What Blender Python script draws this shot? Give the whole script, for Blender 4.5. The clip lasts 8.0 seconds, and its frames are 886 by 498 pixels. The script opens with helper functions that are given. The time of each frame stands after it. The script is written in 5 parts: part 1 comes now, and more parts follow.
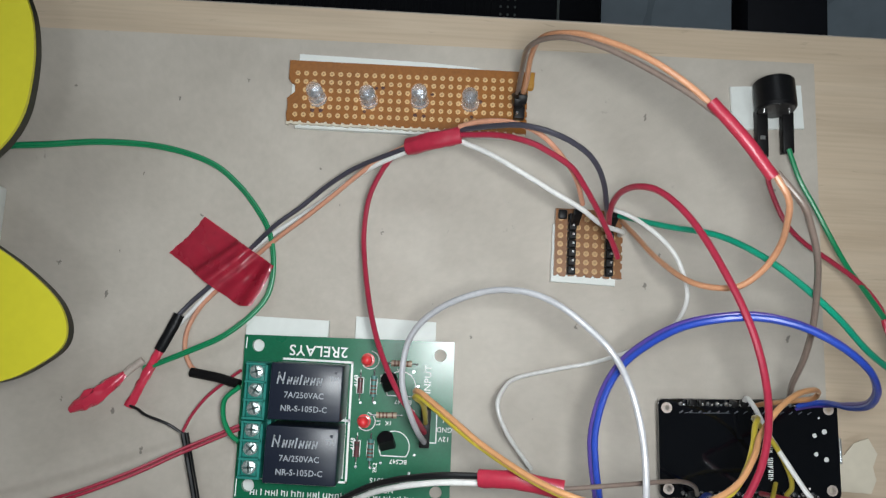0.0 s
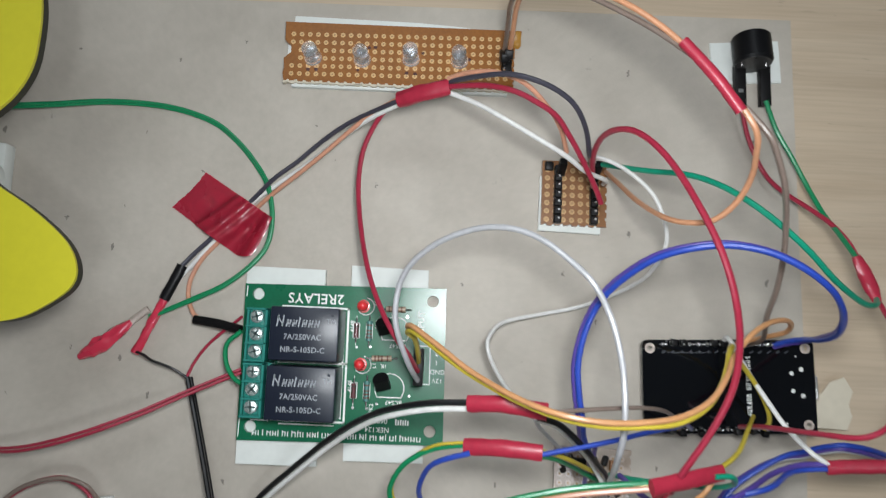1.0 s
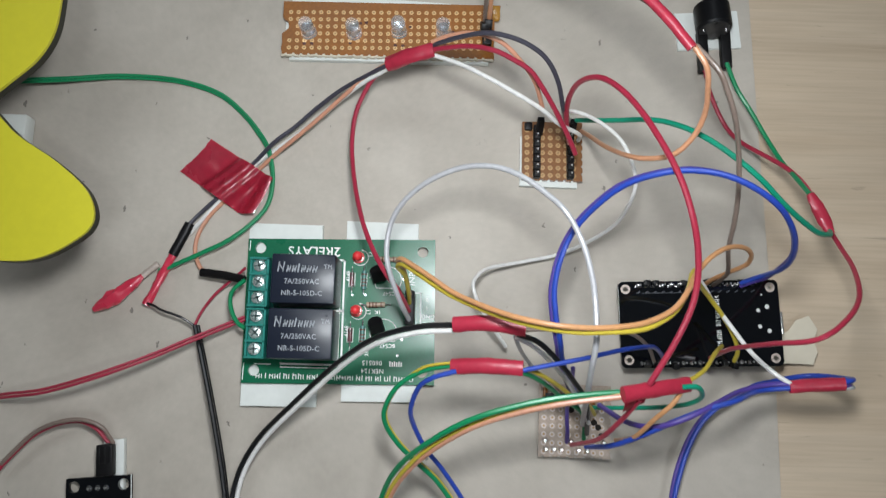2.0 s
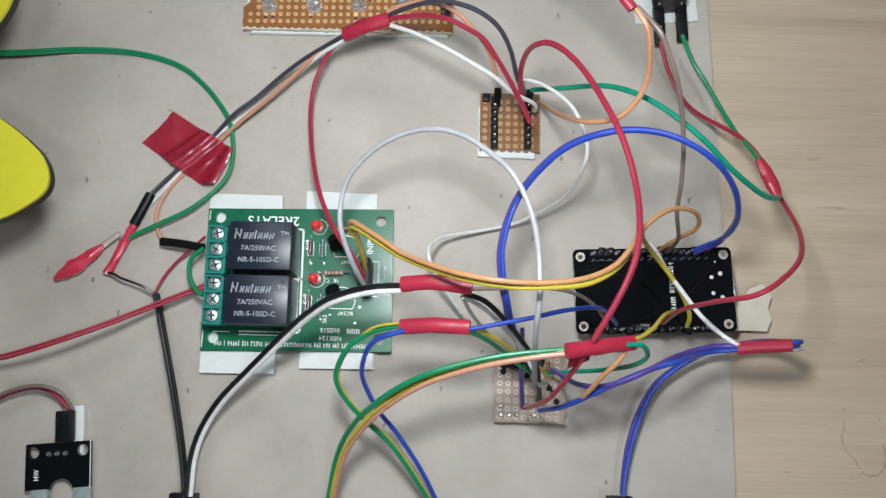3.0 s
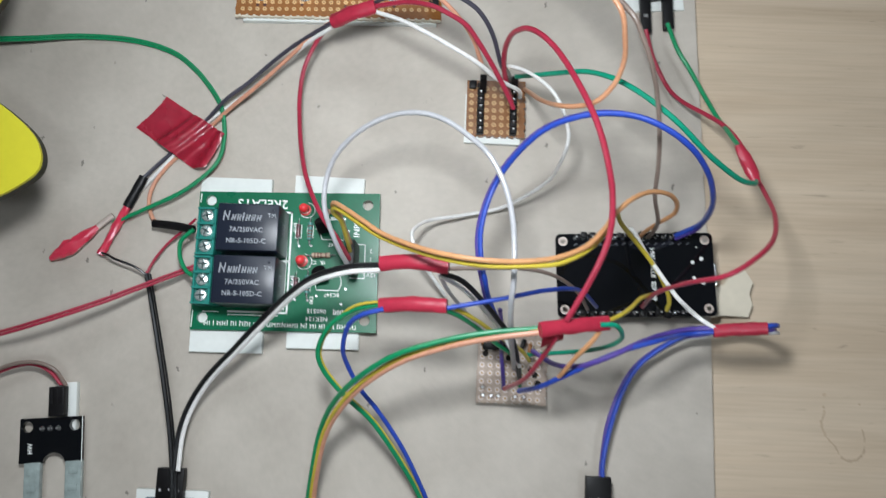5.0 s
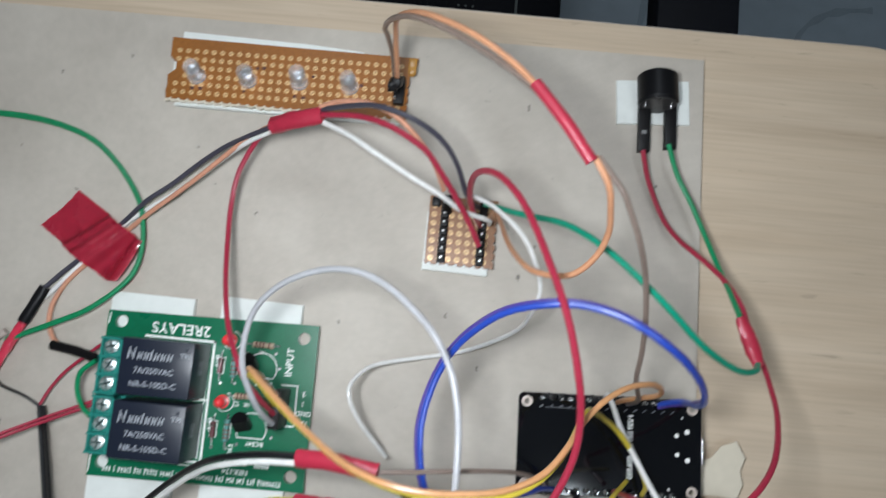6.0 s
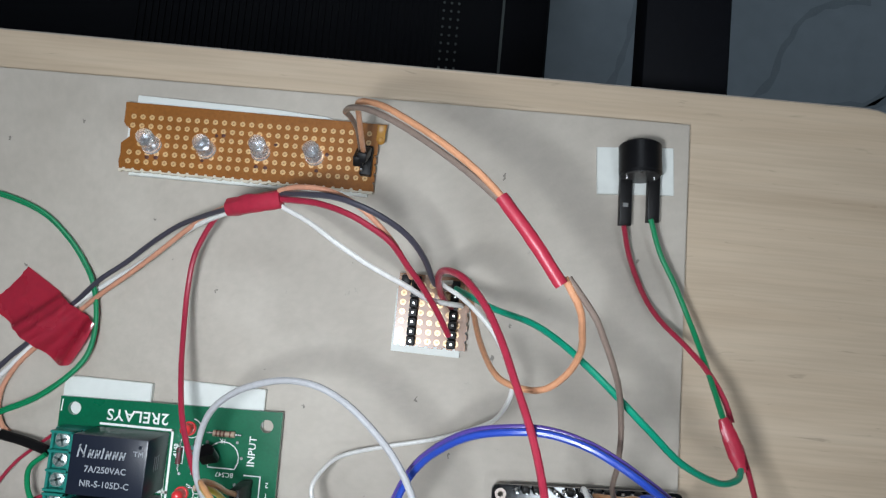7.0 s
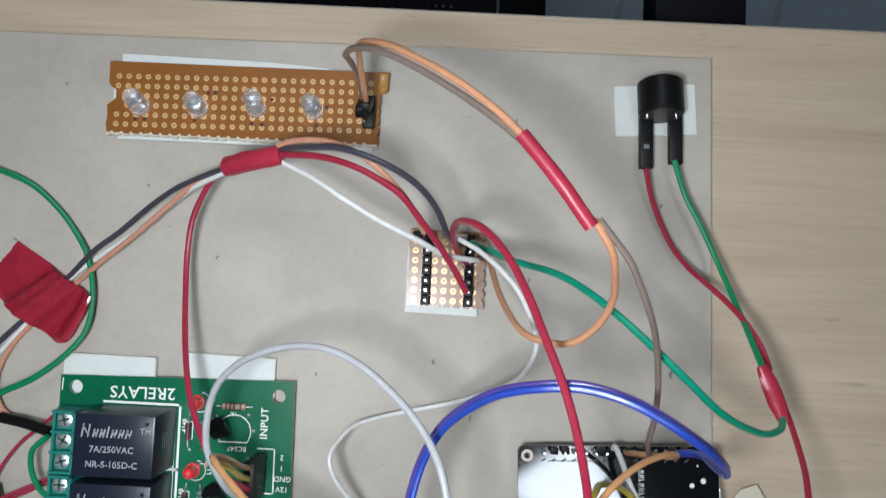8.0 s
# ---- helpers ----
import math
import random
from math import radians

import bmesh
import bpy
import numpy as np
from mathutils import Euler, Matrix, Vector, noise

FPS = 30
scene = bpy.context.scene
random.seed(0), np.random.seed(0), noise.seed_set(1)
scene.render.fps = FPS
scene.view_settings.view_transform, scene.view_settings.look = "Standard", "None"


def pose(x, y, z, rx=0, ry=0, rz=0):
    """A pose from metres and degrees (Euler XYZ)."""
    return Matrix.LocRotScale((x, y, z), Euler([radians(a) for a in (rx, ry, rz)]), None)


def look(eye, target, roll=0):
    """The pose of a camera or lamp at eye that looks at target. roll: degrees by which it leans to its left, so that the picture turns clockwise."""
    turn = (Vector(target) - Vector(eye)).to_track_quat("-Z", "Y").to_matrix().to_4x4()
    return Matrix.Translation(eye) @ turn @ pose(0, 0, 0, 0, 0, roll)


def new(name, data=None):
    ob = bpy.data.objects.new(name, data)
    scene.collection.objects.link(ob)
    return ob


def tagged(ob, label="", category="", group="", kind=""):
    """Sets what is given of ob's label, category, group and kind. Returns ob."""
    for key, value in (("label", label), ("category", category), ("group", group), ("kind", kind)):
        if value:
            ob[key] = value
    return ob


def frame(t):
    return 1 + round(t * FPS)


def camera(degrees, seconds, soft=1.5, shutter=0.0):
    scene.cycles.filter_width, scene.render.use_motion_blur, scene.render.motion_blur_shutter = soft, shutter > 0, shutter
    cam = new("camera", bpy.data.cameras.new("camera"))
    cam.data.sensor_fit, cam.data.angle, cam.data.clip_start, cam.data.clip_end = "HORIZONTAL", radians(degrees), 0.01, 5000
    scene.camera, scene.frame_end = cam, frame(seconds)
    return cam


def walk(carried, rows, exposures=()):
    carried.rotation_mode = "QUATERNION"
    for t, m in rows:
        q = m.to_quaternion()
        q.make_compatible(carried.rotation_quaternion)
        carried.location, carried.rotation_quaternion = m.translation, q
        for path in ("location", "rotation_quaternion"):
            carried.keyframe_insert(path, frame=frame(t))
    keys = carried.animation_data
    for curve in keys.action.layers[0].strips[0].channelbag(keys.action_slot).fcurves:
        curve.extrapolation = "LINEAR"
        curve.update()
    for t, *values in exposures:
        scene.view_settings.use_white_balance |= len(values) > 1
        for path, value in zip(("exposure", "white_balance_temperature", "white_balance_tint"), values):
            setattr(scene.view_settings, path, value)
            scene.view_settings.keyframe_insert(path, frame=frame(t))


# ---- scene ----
cam = camera(60.9, 8.0, soft=1.25, shutter=0.5)
ROWS = [
    (0.0, 0.0503, 0.0026, 0.2202, 7.32, -0.55, 3.10),
    (0.5, 0.0502, -0.0011, 0.2171, 6.88, -0.37, 2.95),
    (1.0, 0.0539, -0.0123, 0.2277, 7.14, -0.36, 2.53),
    (1.5, 0.0571, -0.0229, 0.2375, 8.02, -0.40, 1.83),
    (1.7, 0.0575, -0.0300, 0.2392, 8.80, -0.10, 1.60),
    (2.8, 0.0684, -0.0507, 0.2429, 10.49, -0.18, 1.36),
    (3.0, 0.0722, -0.0505, 0.2417, 9.97, -0.17, 1.33),
    (3.5, 0.0801, -0.0545, 0.2441, 10.06, -0.07, 0.97),
    (4.0, 0.0900, -0.0617, 0.2463, 10.22, -0.15, 0.94),
    (4.2, 0.0919, -0.0641, 0.2493, 10.32, -0.19, 1.00),
    (5.3, 0.0777, -0.0435, 0.2382, 9.73, 0.96, 2.96),
    (5.5, 0.0767, -0.0317, 0.2285, 9.93, 0.41, 3.85),
    (6.0, 0.0909, -0.0004, 0.2172, 7.89, -0.05, 5.48),
    (6.5, 0.0972, 0.0194, 0.2141, 6.66, -0.46, 5.40),
    (7.0, 0.0952, 0.0301, 0.2096, 6.04, -0.32, 5.33),
    (7.5, 0.0934, 0.0316, 0.2010, 4.60, -0.16, 4.37),
    (8.0, 0.0923, 0.0270, 0.1979, 3.72, -0.04, 2.75),
]
walk(cam, [(t, pose(*row)) for t, *row in ROWS], exposures=[(0.0, -0.28, 6480, 9), (1.5, -0.25, 6470, 10), (3.0, -0.04, 6350, 10), (4.2, 0.06, 6320, 10), (5.5, -0.06, 6280, 10), (6.5, -0.15, 6220, 10), (8.0, -0.22, 6180, 10)])

# ---- light ----
world = bpy.data.worlds.new("room_air")
scene.world = world
world.use_nodes = True
world.node_tree.nodes["Background"].inputs[0].default_value = (0.9, 0.95, 1.0, 1)
world.node_tree.nodes["Background"].inputs[1].default_value = 0.1

flash = new("flash_lamp", bpy.data.lights.new("flash_lamp", "AREA"))
flash.data.shape, flash.data.size, flash.data.energy = "DISK", 0.034, 0.51
flash.data.color = (0.92, 0.965, 0.99)
flash.matrix_world = look((0.064, 0.006, 0.222), (0.080, 0.007, 0.0))

# added, unseen: a soft overhead fill and a small glare source for the controller
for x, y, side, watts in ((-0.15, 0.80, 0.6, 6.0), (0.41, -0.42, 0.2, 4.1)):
    panel = new("added_overhead_light", bpy.data.lights.new("added_overhead_light", "AREA"))
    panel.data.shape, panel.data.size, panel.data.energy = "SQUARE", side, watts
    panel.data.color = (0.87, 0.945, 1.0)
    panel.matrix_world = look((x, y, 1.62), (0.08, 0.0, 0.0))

# ---- materials ----
MM = 0.001


def material(name, colour, rough=0.5, metal=0.0, vary=0.12, scale=40.0, grain=400.0, bump=0.15, depth=0.0003, coat=0.0, spec=0.5, stretch=(1, 1, 1), random_tint=0.0, coat_rough=0.12, even=False):
    """A surface with colour varied at two scales, uneven gloss and fine relief."""
    m = bpy.data.materials.new(name)
    m.use_nodes = True
    nt = m.node_tree
    b = nt.nodes["Principled BSDF"]
    b.inputs["Metallic"].default_value = metal
    b.inputs["Coat Weight"].default_value = coat
    b.inputs["Coat Roughness"].default_value = coat_rough
    b.inputs["Specular IOR Level"].default_value = spec
    tc = nt.nodes.new("ShaderNodeTexCoord")
    mp = nt.nodes.new("ShaderNodeMapping")
    mp.inputs["Scale"].default_value = stretch
    nt.links.new(tc.outputs["Object"], mp.inputs["Vector"])
    n1 = nt.nodes.new("ShaderNodeTexNoise")
    n1.inputs["Scale"].default_value, n1.inputs["Detail"].default_value = scale, 5
    n2 = nt.nodes.new("ShaderNodeTexNoise")
    n2.inputs["Scale"].default_value, n2.inputs["Detail"].default_value = grain, 3
    for n in (n1, n2):
        nt.links.new(mp.outputs["Vector"], n.inputs["Vector"])
    mixer = nt.nodes.new("ShaderNodeMath")
    mixer.operation = "ADD"
    nt.links.new(n1.outputs["Fac"], mixer.inputs[0])
    nt.links.new(n2.outputs["Fac"], mixer.inputs[1])
    ramp = nt.nodes.new("ShaderNodeMapRange")
    ramp.inputs["From Min"].default_value, ramp.inputs["From Max"].default_value = 0.6, 1.4
    ramp.inputs["To Min"].default_value, ramp.inputs["To Max"].default_value = 1 - vary, 1 + vary
    nt.links.new(mixer.outputs[0], ramp.inputs["Value"])
    mul = nt.nodes.new("ShaderNodeVectorMath")
    mul.operation = "SCALE"
    mul.inputs[0].default_value = colour
    last = ramp.outputs["Result"]
    if random_tint:
        info = nt.nodes.new("ShaderNodeObjectInfo")
        tint = nt.nodes.new("ShaderNodeMapRange")
        tint.inputs["To Min"].default_value, tint.inputs["To Max"].default_value = 1 - random_tint, 1 + random_tint
        nt.links.new(info.outputs["Random"], tint.inputs["Value"])
        both = nt.nodes.new("ShaderNodeMath")
        both.operation = "MULTIPLY"
        nt.links.new(last, both.inputs[0])
        nt.links.new(tint.outputs["Result"], both.inputs[1])
        last = both.outputs[0]
    nt.links.new(last, mul.inputs["Scale"])
    nt.links.new(mul.outputs["Vector"], b.inputs["Base Color"])
    gloss = nt.nodes.new("ShaderNodeMapRange")
    gloss.inputs["To Min"].default_value, gloss.inputs["To Max"].default_value = max(0.02, rough - (0.02 if even else 0.1)), min(1, rough + (0.02 if even else 0.1))
    nt.links.new(n1.outputs["Fac"], gloss.inputs["Value"])
    nt.links.new(gloss.outputs["Result"], b.inputs["Roughness"])
    if bump:
        bp = nt.nodes.new("ShaderNodeBump")
        bp.inputs["Strength"].default_value, bp.inputs["Distance"].default_value = bump, depth
        nt.links.new(n2.outputs["Fac"], bp.inputs["Height"])
        nt.links.new(bp.outputs["Normal"], b.inputs["Normal"])
    return m


def nodes_of(m):
    return m.node_tree, m.node_tree.nodes["Principled BSDF"]


def wood_material():
    """Pale wood-print laminate: long streaks along x, with darker fibres."""
    m = bpy.data.materials.new("table_laminate")
    m.use_nodes = True
    nt, b = nodes_of(m)
    tc = nt.nodes.new("ShaderNodeTexCoord")
    factors = []
    for stretch, scale, detail, warp in (((1.2, 14, 14), 9.0, 6, 0.6), ((3.0, 90, 90), 12.0, 4, 0.3), ((0.7, 4.0, 4.0), 8.0, 3, 1.2)):
        mp = nt.nodes.new("ShaderNodeMapping")
        mp.inputs["Scale"].default_value = stretch
        n = nt.nodes.new("ShaderNodeTexNoise")
        n.inputs["Scale"].default_value, n.inputs["Detail"].default_value, n.inputs["Distortion"].default_value = scale, detail, warp
        nt.links.new(tc.outputs["Object"], mp.inputs["Vector"])
        nt.links.new(mp.outputs["Vector"], n.inputs["Vector"])
        factors.append(n.outputs["Fac"])
    r1 = nt.nodes.new("ShaderNodeValToRGB")
    r1.color_ramp.elements[0].position, r1.color_ramp.elements[0].color = 0.3, (0.485, 0.376, 0.267, 1)
    r1.color_ramp.elements[1].position, r1.color_ramp.elements[1].color = 0.64, (0.57, 0.458, 0.339, 1)
    nt.links.new(factors[0], r1.inputs["Fac"])
    fibre = nt.nodes.new("ShaderNodeMapRange")
    fibre.inputs["From Min"].default_value, fibre.inputs["From Max"].default_value = 0.35, 0.6
    fibre.inputs["To Min"].default_value, fibre.inputs["To Max"].default_value = 0.94, 1.02
    nt.links.new(factors[1], fibre.inputs["Value"])
    broad = nt.nodes.new("ShaderNodeMapRange")
    broad.inputs["From Min"].default_value, broad.inputs["From Max"].default_value = 0.3, 0.7
    broad.inputs["To Min"].default_value, broad.inputs["To Max"].default_value = 0.92, 1.06
    nt.links.new(factors[2], broad.inputs["Value"])
    mul = nt.nodes.new("ShaderNodeMath")
    mul.operation = "MULTIPLY"
    nt.links.new(fibre.outputs["Result"], mul.inputs[0])
    nt.links.new(broad.outputs["Result"], mul.inputs[1])
    # short dark pores and worn scratches in the print
    mp = nt.nodes.new("ShaderNodeMapping")
    mp.inputs["Scale"].default_value = (26, 190, 190)
    pores = nt.nodes.new("ShaderNodeTexNoise")
    pores.inputs["Scale"].default_value, pores.inputs["Detail"].default_value, pores.inputs["Distortion"].default_value = 3.0, 5, 0.8
    nt.links.new(tc.outputs["Object"], mp.inputs["Vector"])
    nt.links.new(mp.outputs["Vector"], pores.inputs["Vector"])
    dark = nt.nodes.new("ShaderNodeMapRange")
    dark.inputs["From Min"].default_value, dark.inputs["From Max"].default_value = 0.66, 0.76
    dark.inputs["To Min"].default_value, dark.inputs["To Max"].default_value = 1.0, 0.72
    nt.links.new(pores.outputs["Fac"], dark.inputs["Value"])
    worn = nt.nodes.new("ShaderNodeMath")
    worn.operation = "MULTIPLY"
    nt.links.new(mul.outputs[0], worn.inputs[0])
    nt.links.new(dark.outputs["Result"], worn.inputs[1])
    mul = worn
    sc = nt.nodes.new("ShaderNodeVectorMath")
    sc.operation = "SCALE"
    nt.links.new(r1.outputs["Color"], sc.inputs[0])
    nt.links.new(mul.outputs[0], sc.inputs["Scale"])
    nt.links.new(sc.outputs["Vector"], b.inputs["Base Color"])
    b.inputs["Roughness"].default_value = 0.5
    bp = nt.nodes.new("ShaderNodeBump")
    bp.inputs["Strength"].default_value, bp.inputs["Distance"].default_value = 0.12, 0.0003
    nt.links.new(factors[1], bp.inputs["Height"])
    nt.links.new(bp.outputs["Normal"], b.inputs["Normal"])
    return m


def hardboard_material():
    """Pale greyish-tan pressed board with scuffs, faint stains and small dark specks."""
    m = bpy.data.materials.new("hardboard")
    m.use_nodes = True
    nt, b = nodes_of(m)
    tc = nt.nodes.new("ShaderNodeTexCoord")

    def noise_at(scale, detail, rough=0.5, stretch=None):
        n = nt.nodes.new("ShaderNodeTexNoise")
        n.inputs["Scale"].default_value, n.inputs["Detail"].default_value, n.inputs["Roughness"].default_value = scale, detail, rough
        if stretch:
            mp = nt.nodes.new("ShaderNodeMapping")
            mp.inputs["Scale"].default_value = stretch
            nt.links.new(tc.outputs["Object"], mp.inputs["Vector"])
            nt.links.new(mp.outputs["Vector"], n.inputs["Vector"])
        else:
            nt.links.new(tc.outputs["Object"], n.inputs["Vector"])
        return n.outputs["Fac"]

    ramp = nt.nodes.new("ShaderNodeValToRGB")
    ramp.color_ramp.elements[0].position, ramp.color_ramp.elements[0].color = 0.3, (0.39, 0.347, 0.297, 1)
    ramp.color_ramp.elements[1].position, ramp.color_ramp.elements[1].color = 0.7, (0.512, 0.464, 0.404, 1)
    nt.links.new(noise_at(26, 7, 0.62), ramp.inputs["Fac"])
    fine = nt.nodes.new("ShaderNodeMapRange")
    fine.inputs["To Min"].default_value, fine.inputs["To Max"].default_value = 0.90, 1.09
    grain = noise_at(420, 6, 0.7)
    nt.links.new(grain, fine.inputs["Value"])
    # small dark specks, few and far between
    vor = nt.nodes.new("ShaderNodeTexVoronoi")
    vor.voronoi_dimensions = "2D"
    vor.inputs["Scale"].default_value = 75
    mp = nt.nodes.new("ShaderNodeMapping")
    mp.inputs["Rotation"].default_value = (0, 0, 0.5)
    mp.inputs["Scale"].default_value = (1.0, 0.55, 1.0)
    nt.links.new(tc.outputs["Object"], mp.inputs["Vector"])
    ragged = nt.nodes.new("ShaderNodeTexNoise")
    ragged.inputs["Scale"].default_value, ragged.inputs["Detail"].default_value = 900, 3
    nt.links.new(tc.outputs["Object"], ragged.inputs["Vector"])
    shift = nt.nodes.new("ShaderNodeVectorMath")
    shift.operation = "MULTIPLY_ADD"
    shift.inputs[1].default_value = (0.0022, 0.0022, 0.0)
    nt.links.new(ragged.outputs["Color"], shift.inputs[0])
    nt.links.new(mp.outputs["Vector"], shift.inputs[2])
    nt.links.new(shift.outputs["Vector"], vor.inputs["Vector"])
    near = nt.nodes.new("ShaderNodeMath")
    near.operation = "LESS_THAN"
    nt.links.new(vor.outputs["Distance"], near.inputs[0])
    sep = nt.nodes.new("ShaderNodeSeparateColor")
    nt.links.new(vor.outputs["Color"], sep.inputs["Color"])
    size = nt.nodes.new("ShaderNodeMath")
    size.operation = "MULTIPLY"
    size.inputs[1].default_value = 0.042
    nt.links.new(sep.outputs["Green"], size.inputs[0])
    nt.links.new(size.outputs[0], near.inputs[1])
    some = nt.nodes.new("ShaderNodeMath")
    some.operation = "GREATER_THAN"
    some.inputs[1].default_value = 0.5
    nt.links.new(sep.outputs["Red"], some.inputs[0])
    both = nt.nodes.new("ShaderNodeMath")
    both.operation = "MULTIPLY"
    nt.links.new(near.outputs[0], both.inputs[0])
    nt.links.new(some.outputs[0], both.inputs[1])
    speck = nt.nodes.new("ShaderNodeMapRange")
    speck.inputs["To Min"].default_value, speck.inputs["To Max"].default_value = 1.0, 0.45
    nt.links.new(both.outputs[0], speck.inputs["Value"])
    # ragged scuffs, a few millimetres long
    scuff = nt.nodes.new("ShaderNodeMapRange")
    scuff.inputs["From Min"].default_value, scuff.inputs["From Max"].default_value = 0.70, 0.75
    scuff.inputs["To Min"].default_value, scuff.inputs["To Max"].default_value = 1.0, 0.62
    nt.links.new(noise_at(120, 6, 0.62, (1.0, 0.7, 1.0)), scuff.inputs["Value"])
    stain = nt.nodes.new("ShaderNodeMapRange")
    stain.inputs["From Min"].default_value, stain.inputs["From Max"].default_value = 0.35, 0.68
    stain.inputs["To Min"].default_value, stain.inputs["To Max"].default_value = 1.04, 0.94
    nt.links.new(noise_at(9, 4, 0.6), stain.inputs["Value"])
    marks = nt.nodes.new("ShaderNodeMath")
    marks.operation = "MULTIPLY"
    nt.links.new(scuff.outputs["Result"], marks.inputs[0])
    nt.links.new(stain.outputs["Result"], marks.inputs[1])
    dirt = nt.nodes.new("ShaderNodeMath")
    dirt.operation = "MULTIPLY"
    nt.links.new(speck.outputs["Result"], dirt.inputs[0])
    nt.links.new(marks.outputs[0], dirt.inputs[1])
    mul = nt.nodes.new("ShaderNodeMath")
    mul.operation = "MULTIPLY"
    nt.links.new(fine.outputs["Result"], mul.inputs[0])
    nt.links.new(dirt.outputs[0], mul.inputs[1])
    sc = nt.nodes.new("ShaderNodeVectorMath")
    sc.operation = "SCALE"
    nt.links.new(ramp.outputs["Color"], sc.inputs[0])
    nt.links.new(mul.outputs[0], sc.inputs["Scale"])
    nt.links.new(sc.outputs["Vector"], b.inputs["Base Color"])
    gl = nt.nodes.new("ShaderNodeMapRange")
    gl.inputs["To Min"].default_value, gl.inputs["To Max"].default_value = 0.5, 0.75
    nt.links.new(noise_at(30, 4), gl.inputs["Value"])
    nt.links.new(gl.outputs["Result"], b.inputs["Roughness"])
    bp = nt.nodes.new("ShaderNodeBump")
    bp.inputs["Strength"].default_value, bp.inputs["Distance"].default_value = 0.1, 0.0002
    nt.links.new(grain, bp.inputs["Height"])
    nt.links.new(bp.outputs["Normal"], b.inputs["Normal"])
    return m


WOOD = wood_material()
BOARD = hardboard_material()
WHITE_TAPE = material("foam_tape", (0.69, 0.71, 0.68), 0.6, vary=0.05, bump=0.1)
CREAM_TAPE = material("paper_tape", (0.60, 0.54, 0.43), 0.65, vary=0.06)
BROWN_PCB = material("brown_phenolic", (0.26, 0.095, 0.016), 0.36, vary=0.2, scale=60, grain=900, spec=0.3)
SHINY_BROWN_PCB = material("varnished_phenolic", (0.20, 0.074, 0.014), 0.36, vary=0.2, scale=60, grain=900, spec=0.4, coat=0.75, coat_rough=0.27)
SHINY_COPPER = material("varnished_copper", (0.47, 0.29, 0.13), 0.3, metal=0.45, coat=0.6, coat_rough=0.27, vary=0.2, scale=500, grain=2500)
COPPER = material("tinned_copper", (0.60, 0.38, 0.17), 0.42, metal=0.15, vary=0.2, scale=500, grain=2500)
TIN = material("solder_tin", (0.72, 0.72, 0.72), 0.22, metal=0.9, vary=0.15, scale=400, grain=2000)
GREY_PCB = material("worn_perfboard", (0.34, 0.26, 0.205), 0.3, vary=0.2, scale=150, grain=1200, coat=0.4)
PAD_HOLE = material("pad_hole", (0.34, 0.20, 0.085), 0.6)
DULL_TIN = material("dull_tin", (0.50, 0.42, 0.37), 0.4, metal=0.2, vary=0.2, scale=400, grain=2000)
PAD_SILVER = material("bright_pad", (0.78, 0.78, 0.76), 0.35, metal=0.25, vary=0.12, scale=500, grain=2000)
SLOT = material("screw_slot", (0.05, 0.085, 0.08), 0.5)
HOLE = material("hole_dark", (0.012, 0.008, 0.006), 0.9, vary=0.1)
GREEN_PCB = material("green_solder_mask", (0.003, 0.122, 0.056), 0.3, vary=0.15, scale=50, grain=1500, bump=0.05, spec=0.25, coat=0.36, coat_rough=0.22)
INK = material("white_silkscreen", (0.84, 0.86, 0.83), 0.55, vary=0.06, bump=0)
RELAY_BLACK = material("relay_plastic", (0.012, 0.016, 0.029), 0.32, spec=0.4, vary=0.12, scale=60, grain=2500, bump=0.1)
FAINT_INK = material("faint_print", (0.05, 0.055, 0.065), 0.4, bump=0)
WATER_MARK = material("water_mark", (0.44, 0.335, 0.235), 0.45, vary=0.15)
SCREW = material("screw_steel", (0.68, 0.76, 0.74), 0.26, metal=0.75, vary=0.35, scale=600, grain=2500)
LED_CORE = material("led_core", (0.82, 0.84, 0.88), 0.2, metal=0.97, vary=0.25, scale=900, grain=3000)
FLUX = material("flux_residue", (0.06, 0.014, 0.01), 0.4)
RELAY_INK = material("relay_print", (0.33, 0.35, 0.38), 0.6, vary=0.1, bump=0)
TERMINAL = material("terminal_plastic", (0.018, 0.20, 0.165), 0.4, spec=0.35, vary=0.12, scale=80)
BLACK_PLASTIC = material("black_plastic", (0.005, 0.005, 0.006), 0.38, spec=0.22, vary=0.2, scale=100, grain=2000)
HEADER_BLACK = material("header_plastic", (0.006, 0.0055, 0.006), 0.45, spec=0.2, vary=0.2, scale=200)
BLACK_PCB = material("black_solder_mask", (0.003, 0.0035, 0.005), 0.07, vary=0.2, scale=60, grain=1500, bump=0.0, coat=0.0, spec=0.5, even=True)
RED_LED = material("red_led_plastic", (0.72, 0.035, 0.04), 0.25, vary=0.1, coat=0.8)
RED_TAPE = material("red_insulating_tape", (0.38, 0.022, 0.048), 0.38, vary=0.16, scale=90, grain=600, bump=0.2, coat=0.06, coat_rough=0.25)
YELLOW = material("yellow_plastic", (0.58, 0.53, 0.028), 0.36, vary=0.05, scale=20, coat=0.2)
# near-black: painted shade under the fan blade edges, also the diode end bands
RIM_SHADE_AND_BAND = material("rim_shade_and_band", (0.02, 0.02, 0.012), 0.5)
RESISTOR = material("resistor_body", (0.42, 0.32, 0.23), 0.4, vary=0.15)
TEAL_RESISTOR = material("teal_resistor_body", (0.07, 0.22, 0.20), 0.4, vary=0.15)
BAND = material("colour_band", (0.13, 0.045, 0.03), 0.4)
GLASS_DIODE = material("diode_glass", (0.13, 0.05, 0.055), 0.2, vary=0.1, coat=0.5)
